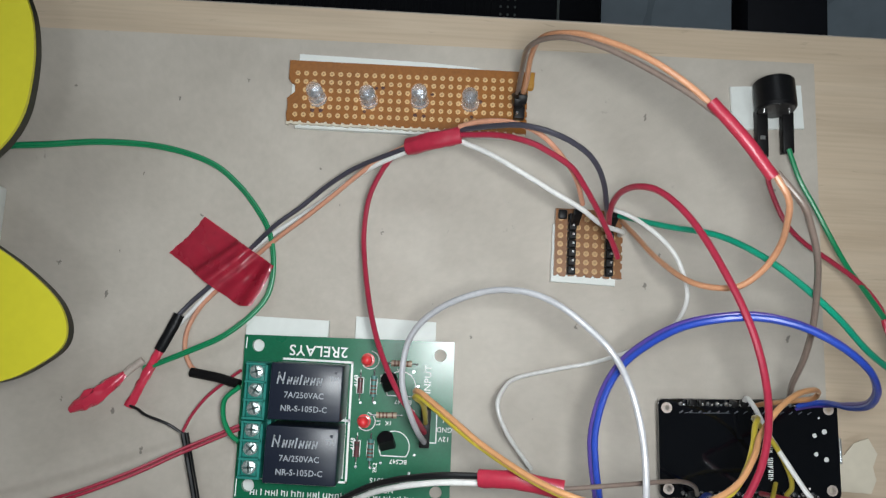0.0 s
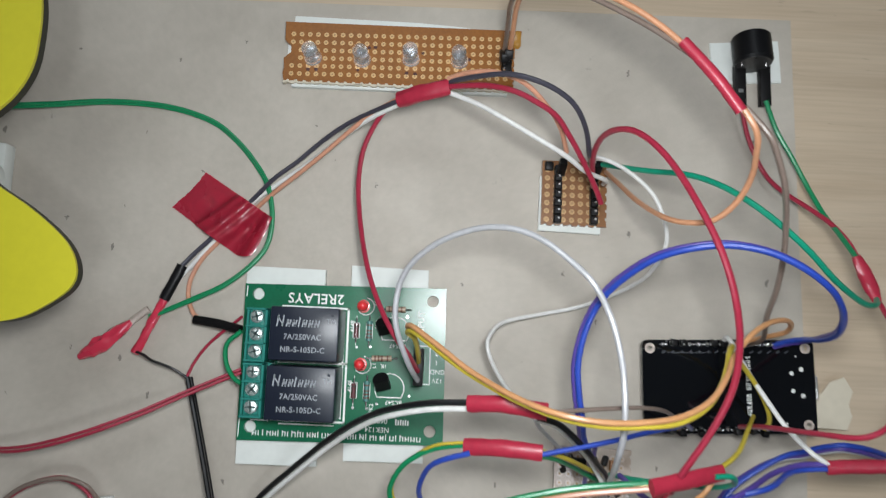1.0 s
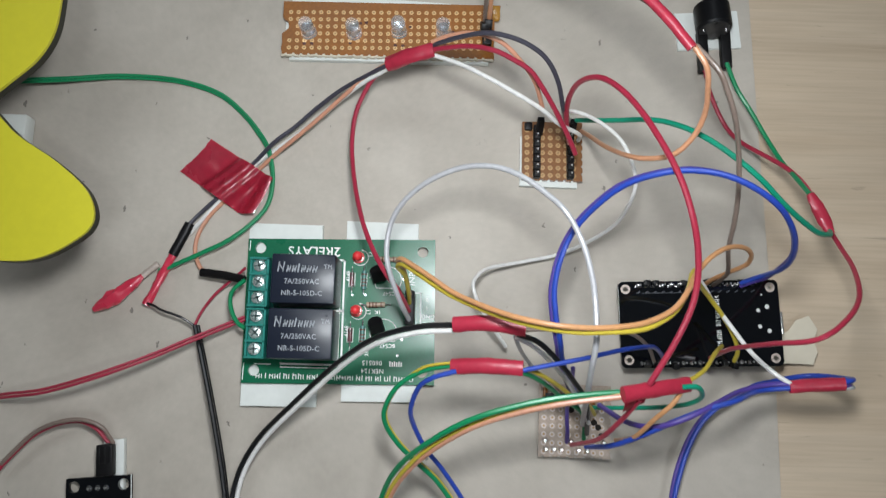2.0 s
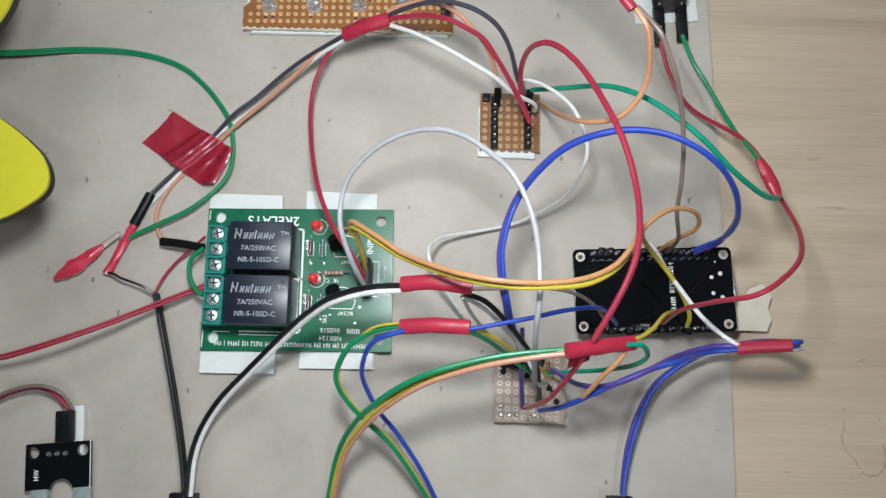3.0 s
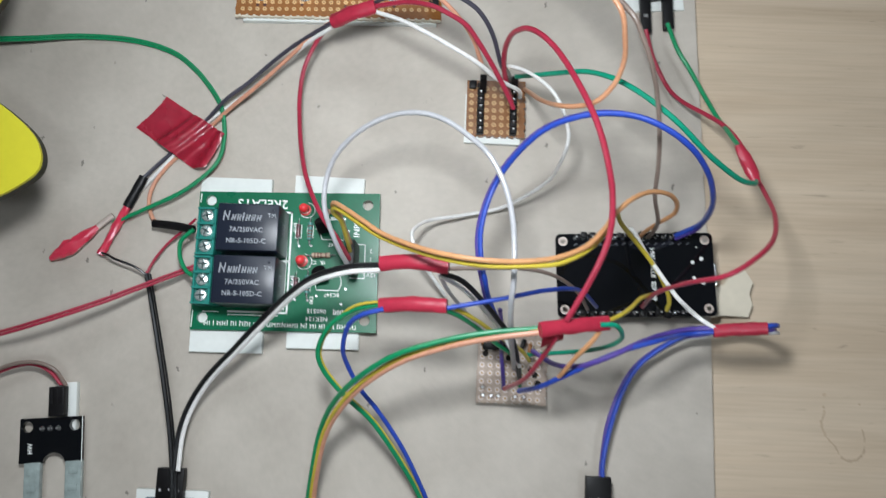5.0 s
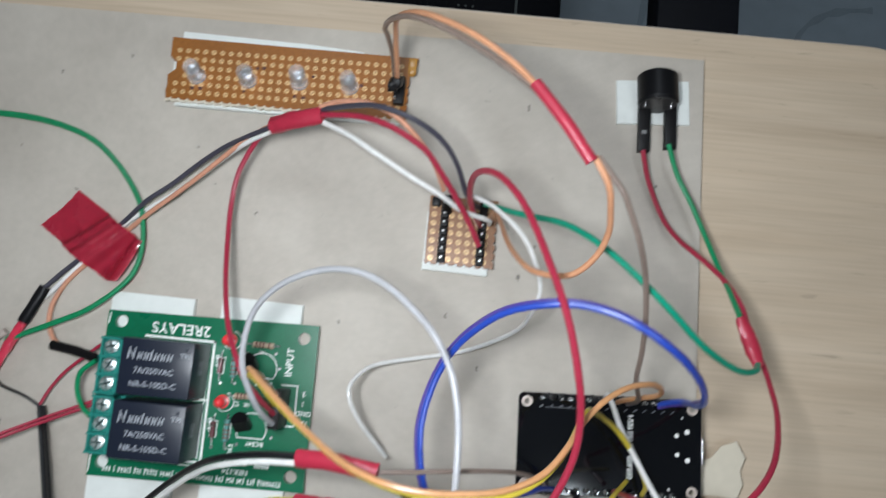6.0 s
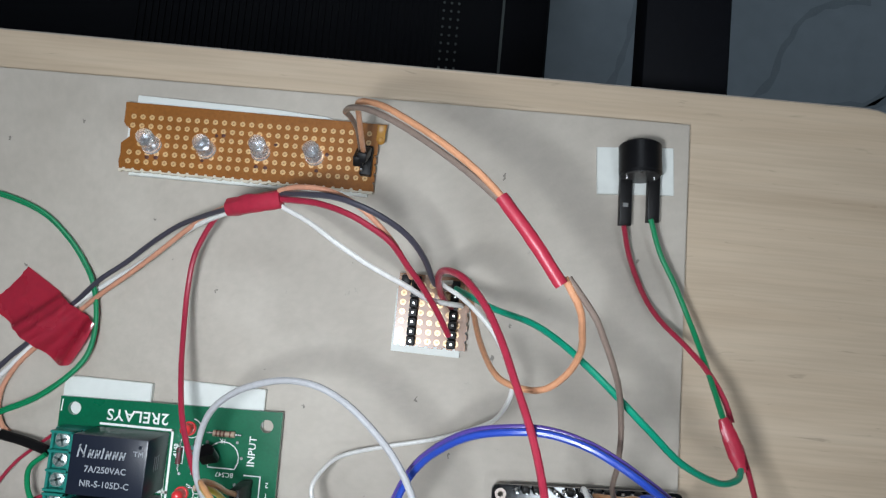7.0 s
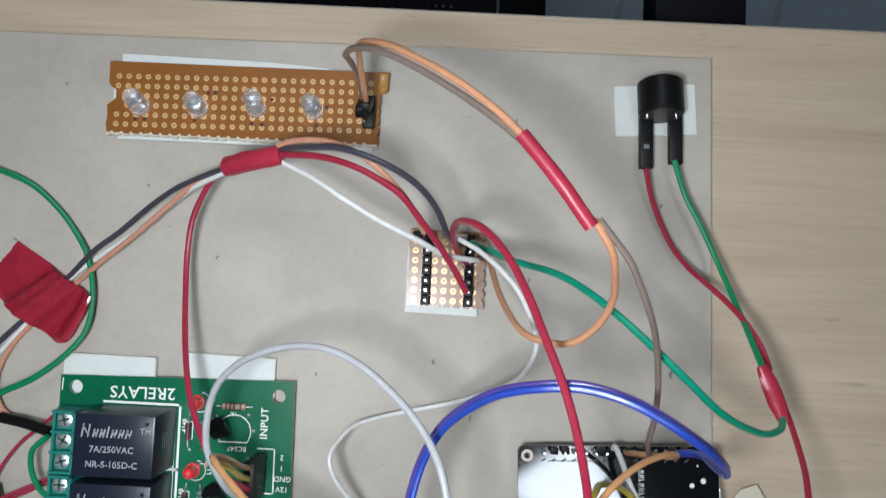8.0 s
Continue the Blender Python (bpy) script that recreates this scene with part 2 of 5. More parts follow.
BLUE_PCB = material("blue_solder_mask", (0.008, 0.06, 0.10), 0.3, coat=0.4)
RED_PCB = material("red_solder_mask", (0.40, 0.02, 0.03), 0.3, coat=0.4)
FLOOR_MARBLE = material("floor_marble", (0.30, 0.36, 0.42), 0.35, vary=0.1, scale=3, grain=40, bump=0.02)
VEIN = material("marble_vein", (0.24, 0.295, 0.34), 0.35, vary=0.1)
FLOOR_BLACK = material("chair_black", (0.0025, 0.003, 0.005), 0.7, vary=0.25, scale=30, spec=0.12)
CHAIR_DOT = material("mesh_gap", (0.05, 0.06, 0.06), 0.7)
PLASTER = material("wall_paint", (0.6, 0.6, 0.56), 0.8, vary=0.04, scale=4, grain=60)
CEILING = material("ceiling_paint", (0.75, 0.75, 0.72), 0.85, vary=0.03, scale=4, grain=60)


def clear_material():
    """Water-clear epoxy that bends what lies behind it."""
    c = bpy.data.materials.new("clear_epoxy")
    c.use_nodes = True
    nt, b = nodes_of(c)
    b.inputs["Base Color"].default_value = (0.97, 0.98, 1.0, 1)
    b.inputs["Transmission Weight"].default_value = 0.92
    b.inputs["IOR"].default_value = 1.5
    b.inputs["Roughness"].default_value = 0.04
    wave = nt.nodes.new("ShaderNodeTexNoise")
    wave.inputs["Scale"].default_value = 500
    bp = nt.nodes.new("ShaderNodeBump")
    bp.inputs["Strength"].default_value, bp.inputs["Distance"].default_value = 0.2, 0.0003
    nt.links.new(wave.outputs["Fac"], bp.inputs["Height"])
    nt.links.new(bp.outputs["Normal"], b.inputs["Normal"])
    return c


CLEAR = clear_material()


def wire_material(name, colour):
    return material("wire_" + name, colour, 0.33, vary=0.14, scale=120, grain=700, bump=0.12, coat=0.25, spec=0.4, coat_rough=0.3)


WIRE = {
    "red": wire_material("red", (0.34, 0.022, 0.05)),
    "green": wire_material("green", (0.006, 0.22, 0.085)),
    "white": wire_material("white", (0.72, 0.71, 0.69)),
    "grey": wire_material("grey", (0.43, 0.43, 0.45)),
    "black": wire_material("black", (0.006, 0.006, 0.007)),
    "navy": wire_material("navy", (0.050, 0.047, 0.064)),
    "orange": wire_material("orange", (0.56, 0.28, 0.125)),
    "peach": wire_material("peach", (0.56, 0.27, 0.175)),
    "apricot": wire_material("apricot", (0.57, 0.275, 0.15)),
    "brown": wire_material("brown", (0.20, 0.15, 0.125)),
    "yellow": wire_material("yellow", (0.52, 0.41, 0.045)),
    "teal": wire_material("teal", (0.006, 0.26, 0.155)),
    "blue": wire_material("blue", (0.022, 0.06, 0.38)),
    "purple": wire_material("purple", (0.08, 0.05, 0.27)),
}

# ---- helpers for things ----


def mesh_of(name, bm, mat, smooth=True):
    me = bpy.data.meshes.new(name)
    bm.normal_update()
    bm.to_mesh(me)
    bm.free()
    me.materials.append(mat)
    if smooth:
        me.shade_smooth()
        me.set_sharp_from_angle(angle=radians(35))
    return me


def part(name, bm, mat, parent=None, label="", smooth=True):
    """One mesh object, under a thing or a part when one is given."""
    ob = new(name, mesh_of(name, bm, mat, smooth))
    if parent:
        ob.parent = parent
    if label:
        ob["label"] = label
    return ob


def thing(name, m, label, category, group="", kind=""):
    ob = new(name)
    ob.empty_display_size = 0.01
    ob.matrix_world = m
    return tagged(ob, label, category, group, kind)


def at(x, y, z, rz=0.0, rx=0.0, ry=0.0):
    """A pose in millimetres and degrees."""
    return pose(x * MM, y * MM, z * MM, rx, ry, rz)


def add_box(bm, x0, x1, y0, y1, z0, z1, bevel=0.0, seg=2):
    """A box in millimetres, with rounded edges."""
    m = Matrix.Translation((Vector((x0 + x1, y0 + y1, z0 + z1)) * MM / 2)) @ Matrix.Diagonal(((x1 - x0) * MM, (y1 - y0) * MM, (z1 - z0) * MM, 1))
    vs = bmesh.ops.create_cube(bm, size=1, matrix=m)["verts"]
    if bevel:
        es = list({e for v in vs for e in v.link_edges})
        bmesh.ops.bevel(bm, geom=es, offset=bevel * MM, segments=seg, affect="EDGES", profile=0.5)


def box(*a, **k):
    bm = bmesh.new()
    add_box(bm, *a, **k)
    return bm


def add_cyl(bm, x, y, z0, z1, r, r2=None, n=20):
    m = Matrix.Translation((x * MM, y * MM, (z0 + z1) / 2 * MM))
    bmesh.ops.create_cone(bm, cap_ends=True, segments=n, radius1=r * MM, radius2=(r if r2 is None else r2) * MM, depth=(z1 - z0) * MM, matrix=m)


def cyl(*a, **k):
    bm = bmesh.new()
    add_cyl(bm, *a, **k)
    return bm


def add_ring(bm, x, y, z0, z1, ri, ro, n=12):
    """A flat ring (a copper pad) with a hole through it."""
    vs = []
    for i in range(n):
        c, s = math.cos(2 * math.pi * i / n), math.sin(2 * math.pi * i / n)
        vs.append([bm.verts.new(((x + r * c) * MM, (y + r * s) * MM, z * MM)) for r, z in ((ro, z0), (ro, z1), (ri, z1), (ri, z0))])
    for i in range(n):
        a, b = vs[i], vs[(i + 1) % n]
        for k in range(4):
            bm.faces.new((a[k], b[k], b[(k + 1) % 4], a[(k + 1) % 4]))


def slab(outline, z0, z1, bevel=0.0, holes=()):
    """A plate of any outline (millimetres, counter-clockwise), with round holes (x, y, r) cut through it."""
    bm = bmesh.new()
    loops = [[bm.verts.new((x * MM, y * MM, z1 * MM)) for x, y in outline]]
    for x, y, r in holes:
        loops.append([bm.verts.new(((x + r * math.cos(2 * math.pi * i / 16)) * MM, (y + r * math.sin(2 * math.pi * i / 16)) * MM, z1 * MM)) for i in range(16)])
    es = []
    for lp in loops:
        es += [bm.edges.new((lp[i], lp[(i + 1) % len(lp)])) for i in range(len(lp))]
    bmesh.ops.triangle_fill(bm, use_beauty=True, use_dissolve=False, edges=es)
    for f in bm.faces:
        f.normal_update()
        if f.normal.z < 0:
            f.normal_flip()
    top = list(bm.faces)
    made = bmesh.ops.extrude_face_region(bm, geom=top, use_keep_orig=True)["geom"]
    for v in made:
        if isinstance(v, bmesh.types.BMVert):
            v.co.z = z0 * MM
    for f in made:
        if isinstance(f, bmesh.types.BMFace):
            f.normal_flip()
    bmesh.ops.recalc_face_normals(bm, faces=list(bm.faces))
    if bevel:
        bm.normal_update()
        rim = [e for e in bm.edges if len(e.link_faces) == 2 and e.calc_face_angle(0) > 1.0 and abs(e.verts[0].co.z - e.verts[1].co.z) < 1e-7 and e.verts[0].co.z > (z0 + z1) / 2 * MM]
        bmesh.ops.bevel(bm, geom=rim, offset=bevel * MM, segments=2, affect="EDGES")
    return bm


def rounded(x0, x1, y0, y1, r, n=6):
    pts = []
    for cx, cy, a0 in ((x1 - r, y0 + r, -90), (x1 - r, y1 - r, 0), (x0 + r, y1 - r, 90), (x0 + r, y0 + r, 180)):
        for i in range(n + 1):
            a = radians(a0 + 90 * i / n)
            pts.append((cx + r * math.cos(a), cy + r * math.sin(a)))
    return pts


def lettering(words, size, mat, parent, m, name="lettering", align="CENTER", depth=0.00004, stretch=1.0):
    """Words as thin raised print, turned into one mesh."""
    cu = bpy.data.curves.new(name, "FONT")
    cu.body, cu.size, cu.align_x, cu.align_y, cu.extrude = words, size * MM, align, "CENTER", depth
    cu.resolution_u = 3
    cu.offset = size * MM * 0.012
    cu.space_character = 1.05
    tmp = bpy.data.objects.new(name, cu)
    me = bpy.data.meshes.new_from_object(tmp)
    bpy.data.objects.remove(tmp)
    bpy.data.curves.remove(cu)
    me.materials.append(mat)
    ob = new(name, me)
    ob.parent = parent
    ob.matrix_local = m @ Matrix.Diagonal((stretch, 1, 1, 1))
    return ob


# ---- the setting ----
FLOOR_Z = -750
floor = tagged(part("floor", box(-1500, 1500, -1500, 1500, FLOOR_Z - 40, FLOOR_Z), FLOOR_MARBLE, smooth=False), "blue-grey veined marble floor far below the table", "floor", kind="structure")
ceiling = tagged(part("ceiling", box(-1500, 1500, -1500, 1500, 1700, 1760), CEILING, smooth=False), "plain white painted ceiling above the table", "ceiling", kind="structure")
for nm, b in (("wall_north", (-1500, 1500, 1500, 1600)), ("wall_south", (-1500, 1500, -1600, -1500)), ("wall_east", (1500, 1600, -1500, 1500)), ("wall_west", (-1600, -1500, -1500, 1500))):
    tagged(part(nm, box(*b, FLOOR_Z, 1700), PLASTER, smooth=False), "plain off-white painted wall of the room", "wall", kind="structure")


def table():
    t = thing("table", at(0, 0, 0), "pale wood-grain laminate table with a worn edge", "table")
    part("tabletop", slab(rounded(-900, 235, -700, 105, 22, 8), -21, -3, 0.8), WOOD, t)
    part("edge_band", slab(rounded(-900.6, 235.6, -700.6, 105.6, 22.5, 8), -20.4, -4.4), material("edge_band_grey", (0.30, 0.265, 0.23), 0.6, vary=0.25, scale=80), t, "chipped dark edge strip")
    for x, y in ((-860, -660), (190, -660), (-860, 60), (190, 60)):
        part("leg", box(x - 20, x + 20, y - 20, y + 20, FLOOR_Z, -21, bevel=2), BLACK_PLASTIC, t)
    return t


table()
base_board = tagged(part("base_board", slab([(-320, -330), (163.4, -330), (164.2, -60), (164.3, -20), (163.3, 10), (161.2, 94.4), (60, 93.6), (-60, 92.4), (-320, 91)], -3, 0, 0.35), BOARD), "pale tan hardboard sheet lying on the wooden table", "board")


def backdrop_chair():
    """Black chair that stands behind the table, its seat and arm showing past the edge."""
    c = thing("chair", at(0, 0, 0), "black mesh chair standing behind the table", "chair")
    bm = box(-520, 146, 150, 640, -275, -240, bevel=6)
    part("seat", bm, FLOOR_BLACK, c)
    bm = bmesh.new()
    for i in range(46):
        add_box(bm, -110 + i * 4.1, -107.8 + i * 4.1, 152, 630, -240.5, -238.6)
    part("ribs", bm, FLOOR_BLACK, c, smooth=False)
    bm = bmesh.new()
    for cx in (80, 84.6, 89.2):
        for k in range(70):
            add_cyl(bm, cx, 153 + k * 5.2, -240.5, -239.2, 0.8, n=8)
    part("studs", bm, CHAIR_DOT, c, "row of small grey studs", smooth=False)
    part("piping", box(116, 117.6, 152, 630, -240.5, -238.4), CHAIR_DOT, c)
    part("armrest", box(155.4, 184.6, 109, 560, -52, -36, bevel=1), FLOOR_BLACK, c, "narrow black armrest")
    for x, y in ((-480, 180), (120, 180), (-480, 600), (120, 600)):
        part("leg", box(x - 14, x + 14, y - 14, y + 14, FLOOR_Z, -274, bevel=2), BLACK_PLASTIC, c)
    for y in (540,):
        part("arm_post", box(158, 174, y - 8, y + 8, FLOOR_Z, -51, bevel=2), BLACK_PLASTIC, c)


backdrop_chair()
cab = thing("side_cabinet", at(0, 0, 0), "black side cabinet standing beside the table", "cabinet")
part("body", box(262, 620, -520, 112, FLOOR_Z, -140, bevel=4), FLOOR_BLACK, cab)
part("top", box(257, 624, -524, 118, -140, -122, bevel=3), material("cabinet_top", (0.012, 0.013, 0.016), 0.5), cab, "dark grey top panel")


def veins():
    """Thin darker veins lying in the marble floor."""
    rng = random.Random(4)
    bm = bmesh.new()
    for k in range(5):
        x, y, a = 200 + 150 * k + rng.uniform(-40, 40), 250 + rng.uniform(0, 120), rng.uniform(0.5, 1.1)
        last = None
        for s in range(26):
            w = 2.5 + 4.0 * rng.random()
            pr = [bm.verts.new(((x + dx) * MM, (y + dy) * MM, (FLOOR_Z + 0.4) * MM)) for dx, dy in ((-w * math.sin(a), w * math.cos(a)), (w * math.sin(a), -w * math.cos(a)))]
            if last:
                bm.faces.new((last[0], last[1], pr[1], pr[0]))
            last = pr
            a += rng.uniform(-0.35, 0.35)
            a = max(0.1, min(1.4, a))
            x, y = x + 16 * math.cos(a), y + 16 * math.sin(a)
    part("marble_veins", bm, VEIN, floor, smooth=False)


veins()

# ---- circuit boards ----


def solder_pads(spots, z, ri, ro, mat, parent, n=10):
    """Copper pads, one object each on a shared mesh, with the hole's dark floor in it."""
    bm = bmesh.new()
    add_ring(bm, 0, 0, -0.02, 0.05, ri, ro, n)
    count = len(bm.faces)
    add_cyl(bm, 0, 0, -0.02, 0.02, ri * 0.98, n=8)
    bm.faces.ensure_lookup_table()
    for f in list(bm.faces)[count:]:
        f.material_index = 1
    me = mesh_of("solder_pad", bm, mat, smooth=False)
    me.materials.append(PAD_HOLE)
    for x, y in spots:
        ob = new("solder_pad", me)
        ob.parent = parent
        ob.matrix_local = at(x, y, z)


def scalloped(x0, x1, y0, y1, pitch, bottom=True, right=True, r=0.45):
    """Outline of a board snapped off along a row of holes."""
    rng = random.Random(int(x0 * 7 + y0))
    pts = []
    if bottom:
        x = x0
        while x < x1 - pitch:
            j = rng.uniform(-0.15, 0.15)
            pts += [(x, y0 + j), (x + pitch * 0.3, y0 + j), (x + pitch * 0.4, y0 + r), (x + pitch * 0.62, y0 + r + j * 0.5), (x + pitch * 0.72, y0)]
            x += pitch
    else:
        pts.append((x0, y0))
    pts.append((x1, y0))
    if right:
        y = y0 + pitch * 0.4
        while y < y1 - pitch * 1.2:
            j = rng.uniform(-0.12, 0.12)
            pts += [(x1 + j, y), (x1 + j, y + pitch * 0.3), (x1 - r, y + pitch * 0.42), (x1 - r + j, y + pitch * 0.62), (x1, y + pitch * 0.75)]
            y += pitch
    pts += [(x1, y1), (x0, y1)]
    return pts


def clear_led(parent, m):
    led = new("clear_led")
    led.parent = parent
    led.matrix_local = m
    led["label"] = "clear round LED"
    bm = bmesh.new()
    prof = [(0.0, 0.0), (2.9, 0.0), (2.9, 1.0), (2.5, 1.0), (2.5, 5.6)] + [(2.5 * math.cos(radians(a)), 5.6 + 2.5 * math.sin(radians(a))) for a in (20, 40, 60, 78)] + [(0.0, 8.1)]
    vs = [[bm.verts.new((r * MM * math.cos(2 * math.pi * i / 20), r * MM * math.sin(2 * math.pi * i / 20), z * MM)) for r, z in prof[1:-1]] for i in range(20)]
    lo, hi = bm.verts.new((0, 0, 0)), bm.verts.new((0, 0, prof[-1][1] * MM))
    for i in range(20):
        a, b = vs[i], vs[(i + 1) % 20]
        for k in range(len(a) - 1):
            bm.faces.new((a[k], b[k], b[k + 1], a[k + 1]))
        bm.faces.new((lo, b[0], a[0]))
        bm.faces.new((a[-1], b[-1], hi))
    part("lens", bm, CLEAR, led).visible_shadow = False
    rng = random.Random(round(m.translation.x * 1e4))
    bm = bmesh.new()
    rings = []
    for z, r in ((0.4, 0.7), (1.4, 0.8), (2.2, 0.6), (3.0, 0.9), (3.7, 1.5), (4.4, 1.45), (4.7, 1.1), (4.5, 0.4)):
        rings.append([bm.verts.new((r * rng.uniform(0.75, 1.1) * MM * math.cos(0.9 * k + z), r * rng.uniform(0.75, 1.1) * MM * math.sin(0.9 * k + z), (z + rng.uniform(-0.25, 0.25)) * MM)) for k in range(7)])
    for lo_ring, hi_ring in zip(rings, rings[1:]):
        for k in range(7):
            bm.faces.new((lo_ring[k], lo_ring[(k + 1) % 7], hi_ring[(k + 1) % 7]))
            bm.faces.new((lo_ring[k], hi_ring[(k + 1) % 7], hi_ring[k]))
    bm.faces.new(rings[-1])
    bmesh.ops.recalc_face_normals(bm, faces=list(bm.faces))
    part("lead_frame", bm, LED_CORE, led, smooth=False)
    bm = bmesh.new()
    for x in (-1.1, 1.1):
        add_box(bm, x - 0.25, x + 0.25, -0.25, 0.25, -3.2, 0.3)
    part("legs", bm, TIN, led, smooth=False)
    return led


def led_strip():
    s = thing("led_strip", at(0, 0, 0), "brown perforated board strip carrying four clear LEDs, taped to the board", "circuit board")
    outline = scalloped(2.6, 73.6, 66.0, 80.2, 2.54, True, True)[:-2] + [(73.6, 80.2), (75.3, 82.3), (75.6, 85.2), (2.2, 84.9), (2.3, 79.2), (3.0, 78.2), (4.3, 77.4), (4.4, 75.2), (3.2, 74.1), (2.2, 73.2), (2.5, 70.2), (2.2, 68.2)]
    part("plate", slab(outline, 2.0, 3.5), BROWN_PCB, s)
    part("broken_edge", slab(scalloped(2.4, 73.4, 65.4, 67.5, 2.54, True, False, 0.3), 2.1, 3.3), CREAM_TAPE, s, "pale fibrous snapped edge")
    spots = []
    for r in range(6):
        for c in range(27):
            x, y = 4.85 + 2.54 * c, 81.0 - 2.54 * r + 0.018 * 2.54 * c
            if x < 5.5 and r in (2, 3):
                continue
            spots.append((x, y))
    solder_pads(spots, 3.5, 0.28, 0.76, COPPER, s)
    for x, y, rz, lean in ((11.7, 72.7, 24, 20), (26.7, 73.0, 14, 13), (41.7, 73.6, 8, 22), (56.6, 73.9, 18, 14)):
        clear_led(s, at(x, y, 4.9, rz) @ pose(0, 0, 0, -lean, 0, 0) @ Matrix.Diagonal((0.93, 0.93, 0.88, 1)))
    bm = bmesh.new()
    rng = random.Random(2)
    for x, y in ((9.9, 69.9), (12.4, 70.0), (25.3, 70.3), (28.5, 77.6), (40.4, 69.9), (43.0, 69.8), (45.2, 76.6), (57.2, 70.4), (59.6, 75.2), (30.4, 77.9)):
        add_cyl(bm, x, y, 3.5, 3.58, 0.5 + 0.15 * rng.random(), 0.4, n=9)
    part("flux_spots", bm, FLUX, s)
    h = part("pin_header", box(69.5, 72.6, 70.0, 78.2, 3.5, 6.4, bevel=0.3), HEADER_BLACK, s)
    part("socket", box(-1.3, 1.3, -7.0, 0.5, -1.3, 1.3, bevel=0.25), HEADER_BLACK, s).matrix_local = at(71.2, 75.8, 9.4, -6, -62)
    part("socket", box(-1.3, 1.3, -7.0, 0.5, -1.3, 1.3, bevel=0.25), HEADER_BLACK, s).matrix_local = at(69.8, 75.2, 9.0, 2, -58)
    bm = bmesh.new()
    for k in range(3):
        add_box(bm, 69.9, 70.5, 70.6 + 2.4 * k, 71.2 + 2.4 * k, 6.3, 9.0)
    part("pins", bm, TIN, s, smooth=False)
    bm = bmesh.new()
    add_box(bm, 72.9, 75.4, 80.4, 85.0, 3.4, 3.8, bevel=0.18)
    add_cyl(bm, 74.2, 80.6, 3.4, 4.1, 1.2, 0.6, n=12)
    part("glue_blob", bm, material("amber_glue", (0.40, 0.20, 0.04), 0.25, coat=0.4), s)
    tagged(part("foam_tape", slab([(4.8, 64.7), (71.8, 64.8), (72.2, 83), (58, 86.3), (43, 87.1), (4.6, 87.6), (4.6, 80), (3.0, 79.6), (3.0, 73.4), (4.8, 73)], 0, 2.0, 0.2), WHITE_TAPE), "white double-sided foam tape under the LED strip", "tape")


led_strip()


def small_perfboard(name, x0, x1, y0, y1, z, mat, pad, label, rot):
    s = thing(name, at((x0 + x1) / 2, (y0 + y1) / 2, 0, rot), label, "circuit board")
    w, h = (x1 - x0) / 2, (y1 - y0) / 2
    part("plate", slab(scalloped(-w, w, -h, h, 2.54), z - 1.5, z), mat, s)
    nx, ny = int(2 * w / 2.54), int(2 * h / 2.54)
    spots = [(-w + 1.6 + 2.54 * i, -h + 1.7 + 2.54 * k) for i in range(nx) for k in range(ny)]
    solder_pads(spots, z, 0.36, 0.86, pad, s)
    return s


def pin_row(s, x, y0, n, z, mat=HEADER_BLACK, tall=2.6, dy=2.54):
    """A row of header blocks, each with its pin."""
    block = mesh_of("header_block", box(-1.15, 1.15, -1.24, 1.24, 0, tall, bevel=0.3, seg=1), mat)
    pin = mesh_of("pin", box(-0.34, 0.34, -0.34, 0.34, tall - 0.1, tall + 2.0, bevel=0.08, seg=1), TIN, False)
    for k in range(n):
        for nm, me in (("header_block", block), ("pin", pin)):
            ob = new(nm, me)
            ob.parent = s
            ob.matrix_local = at(x, y0 + dy * k, z)


p2 = small_perfboard("perfboard", 83.2, 102.9, 24.6, 44.4, 3.5, SHINY_BROWN_PCB, SHINY_COPPER, "small brown perforated board with two black pin headers", 0)
pin_row(p2, -5.2, -8.3, 7, 3.5)
pin_row(p2, 5.7, -8.3, 7, 3.5)
part("wire_socket", box(-1.1, 1.1, -6.4, 0, -1.1, 1.1, bevel=0.25), HEADER_BLACK, p2, "black crimp socket").matrix_local = at(-4.6, 8.0, 11.5, 0, 66)
part("wire_socket", box(-1.1, 1.1, -6.4, 0, -1.1, 1.1, bevel=0.25), HEADER_BLACK, p2, "black crimp socket").matrix_local = at(5.7, 7.5, 11.8, 0, 70)
part("corner_lump", box(-9.2, -6.6, 6.6, 9.4, 3.4, 5.2, bevel=0.5), HEADER_BLACK, p2, "black solder lump")
tagged(part("foam_tape", slab([(82.6, 23.0), (101.4, 22.6), (101.6, 40), (82.8, 40)], 0, 2.0, 0.2), WHITE_TAPE), "white foam tape under the small perforated board", "tape")

p3 = small_perfboard("perfboard", 89.0, 111.2, -62.6, -40.5, 3.5, GREY_PCB, DULL_TIN, "worn silvery perforated board with soldered wire ends", -1)
bm = bmesh.new()
rng = random.Random(8)
for k in range(13):
    add_cyl(bm, -9.0 + 2.54 * (k % 8) + rng.uniform(-0.2, 0.2), -8.6 + 2.54 * rng.choice((0, 0, 0, 1, 6, 6, 7)), 3.5, 4.6 + rng.random(), 1.0, 0.45, n=9)
part("solder_joints", bm, TIN, p3)
bm = bmesh.new()
for x, y in ((-8.6, 4.4), (-1.2, 3.4), (7.2, -1.6), (8.2, -4.2), (-8.4, 6.2), (5.9, -0.2)):
    add_cyl(bm, x, y, 3.5, 3.7, 1.0, 0.8, n=10)
part("burnt_spots", bm, HOLE, p3)
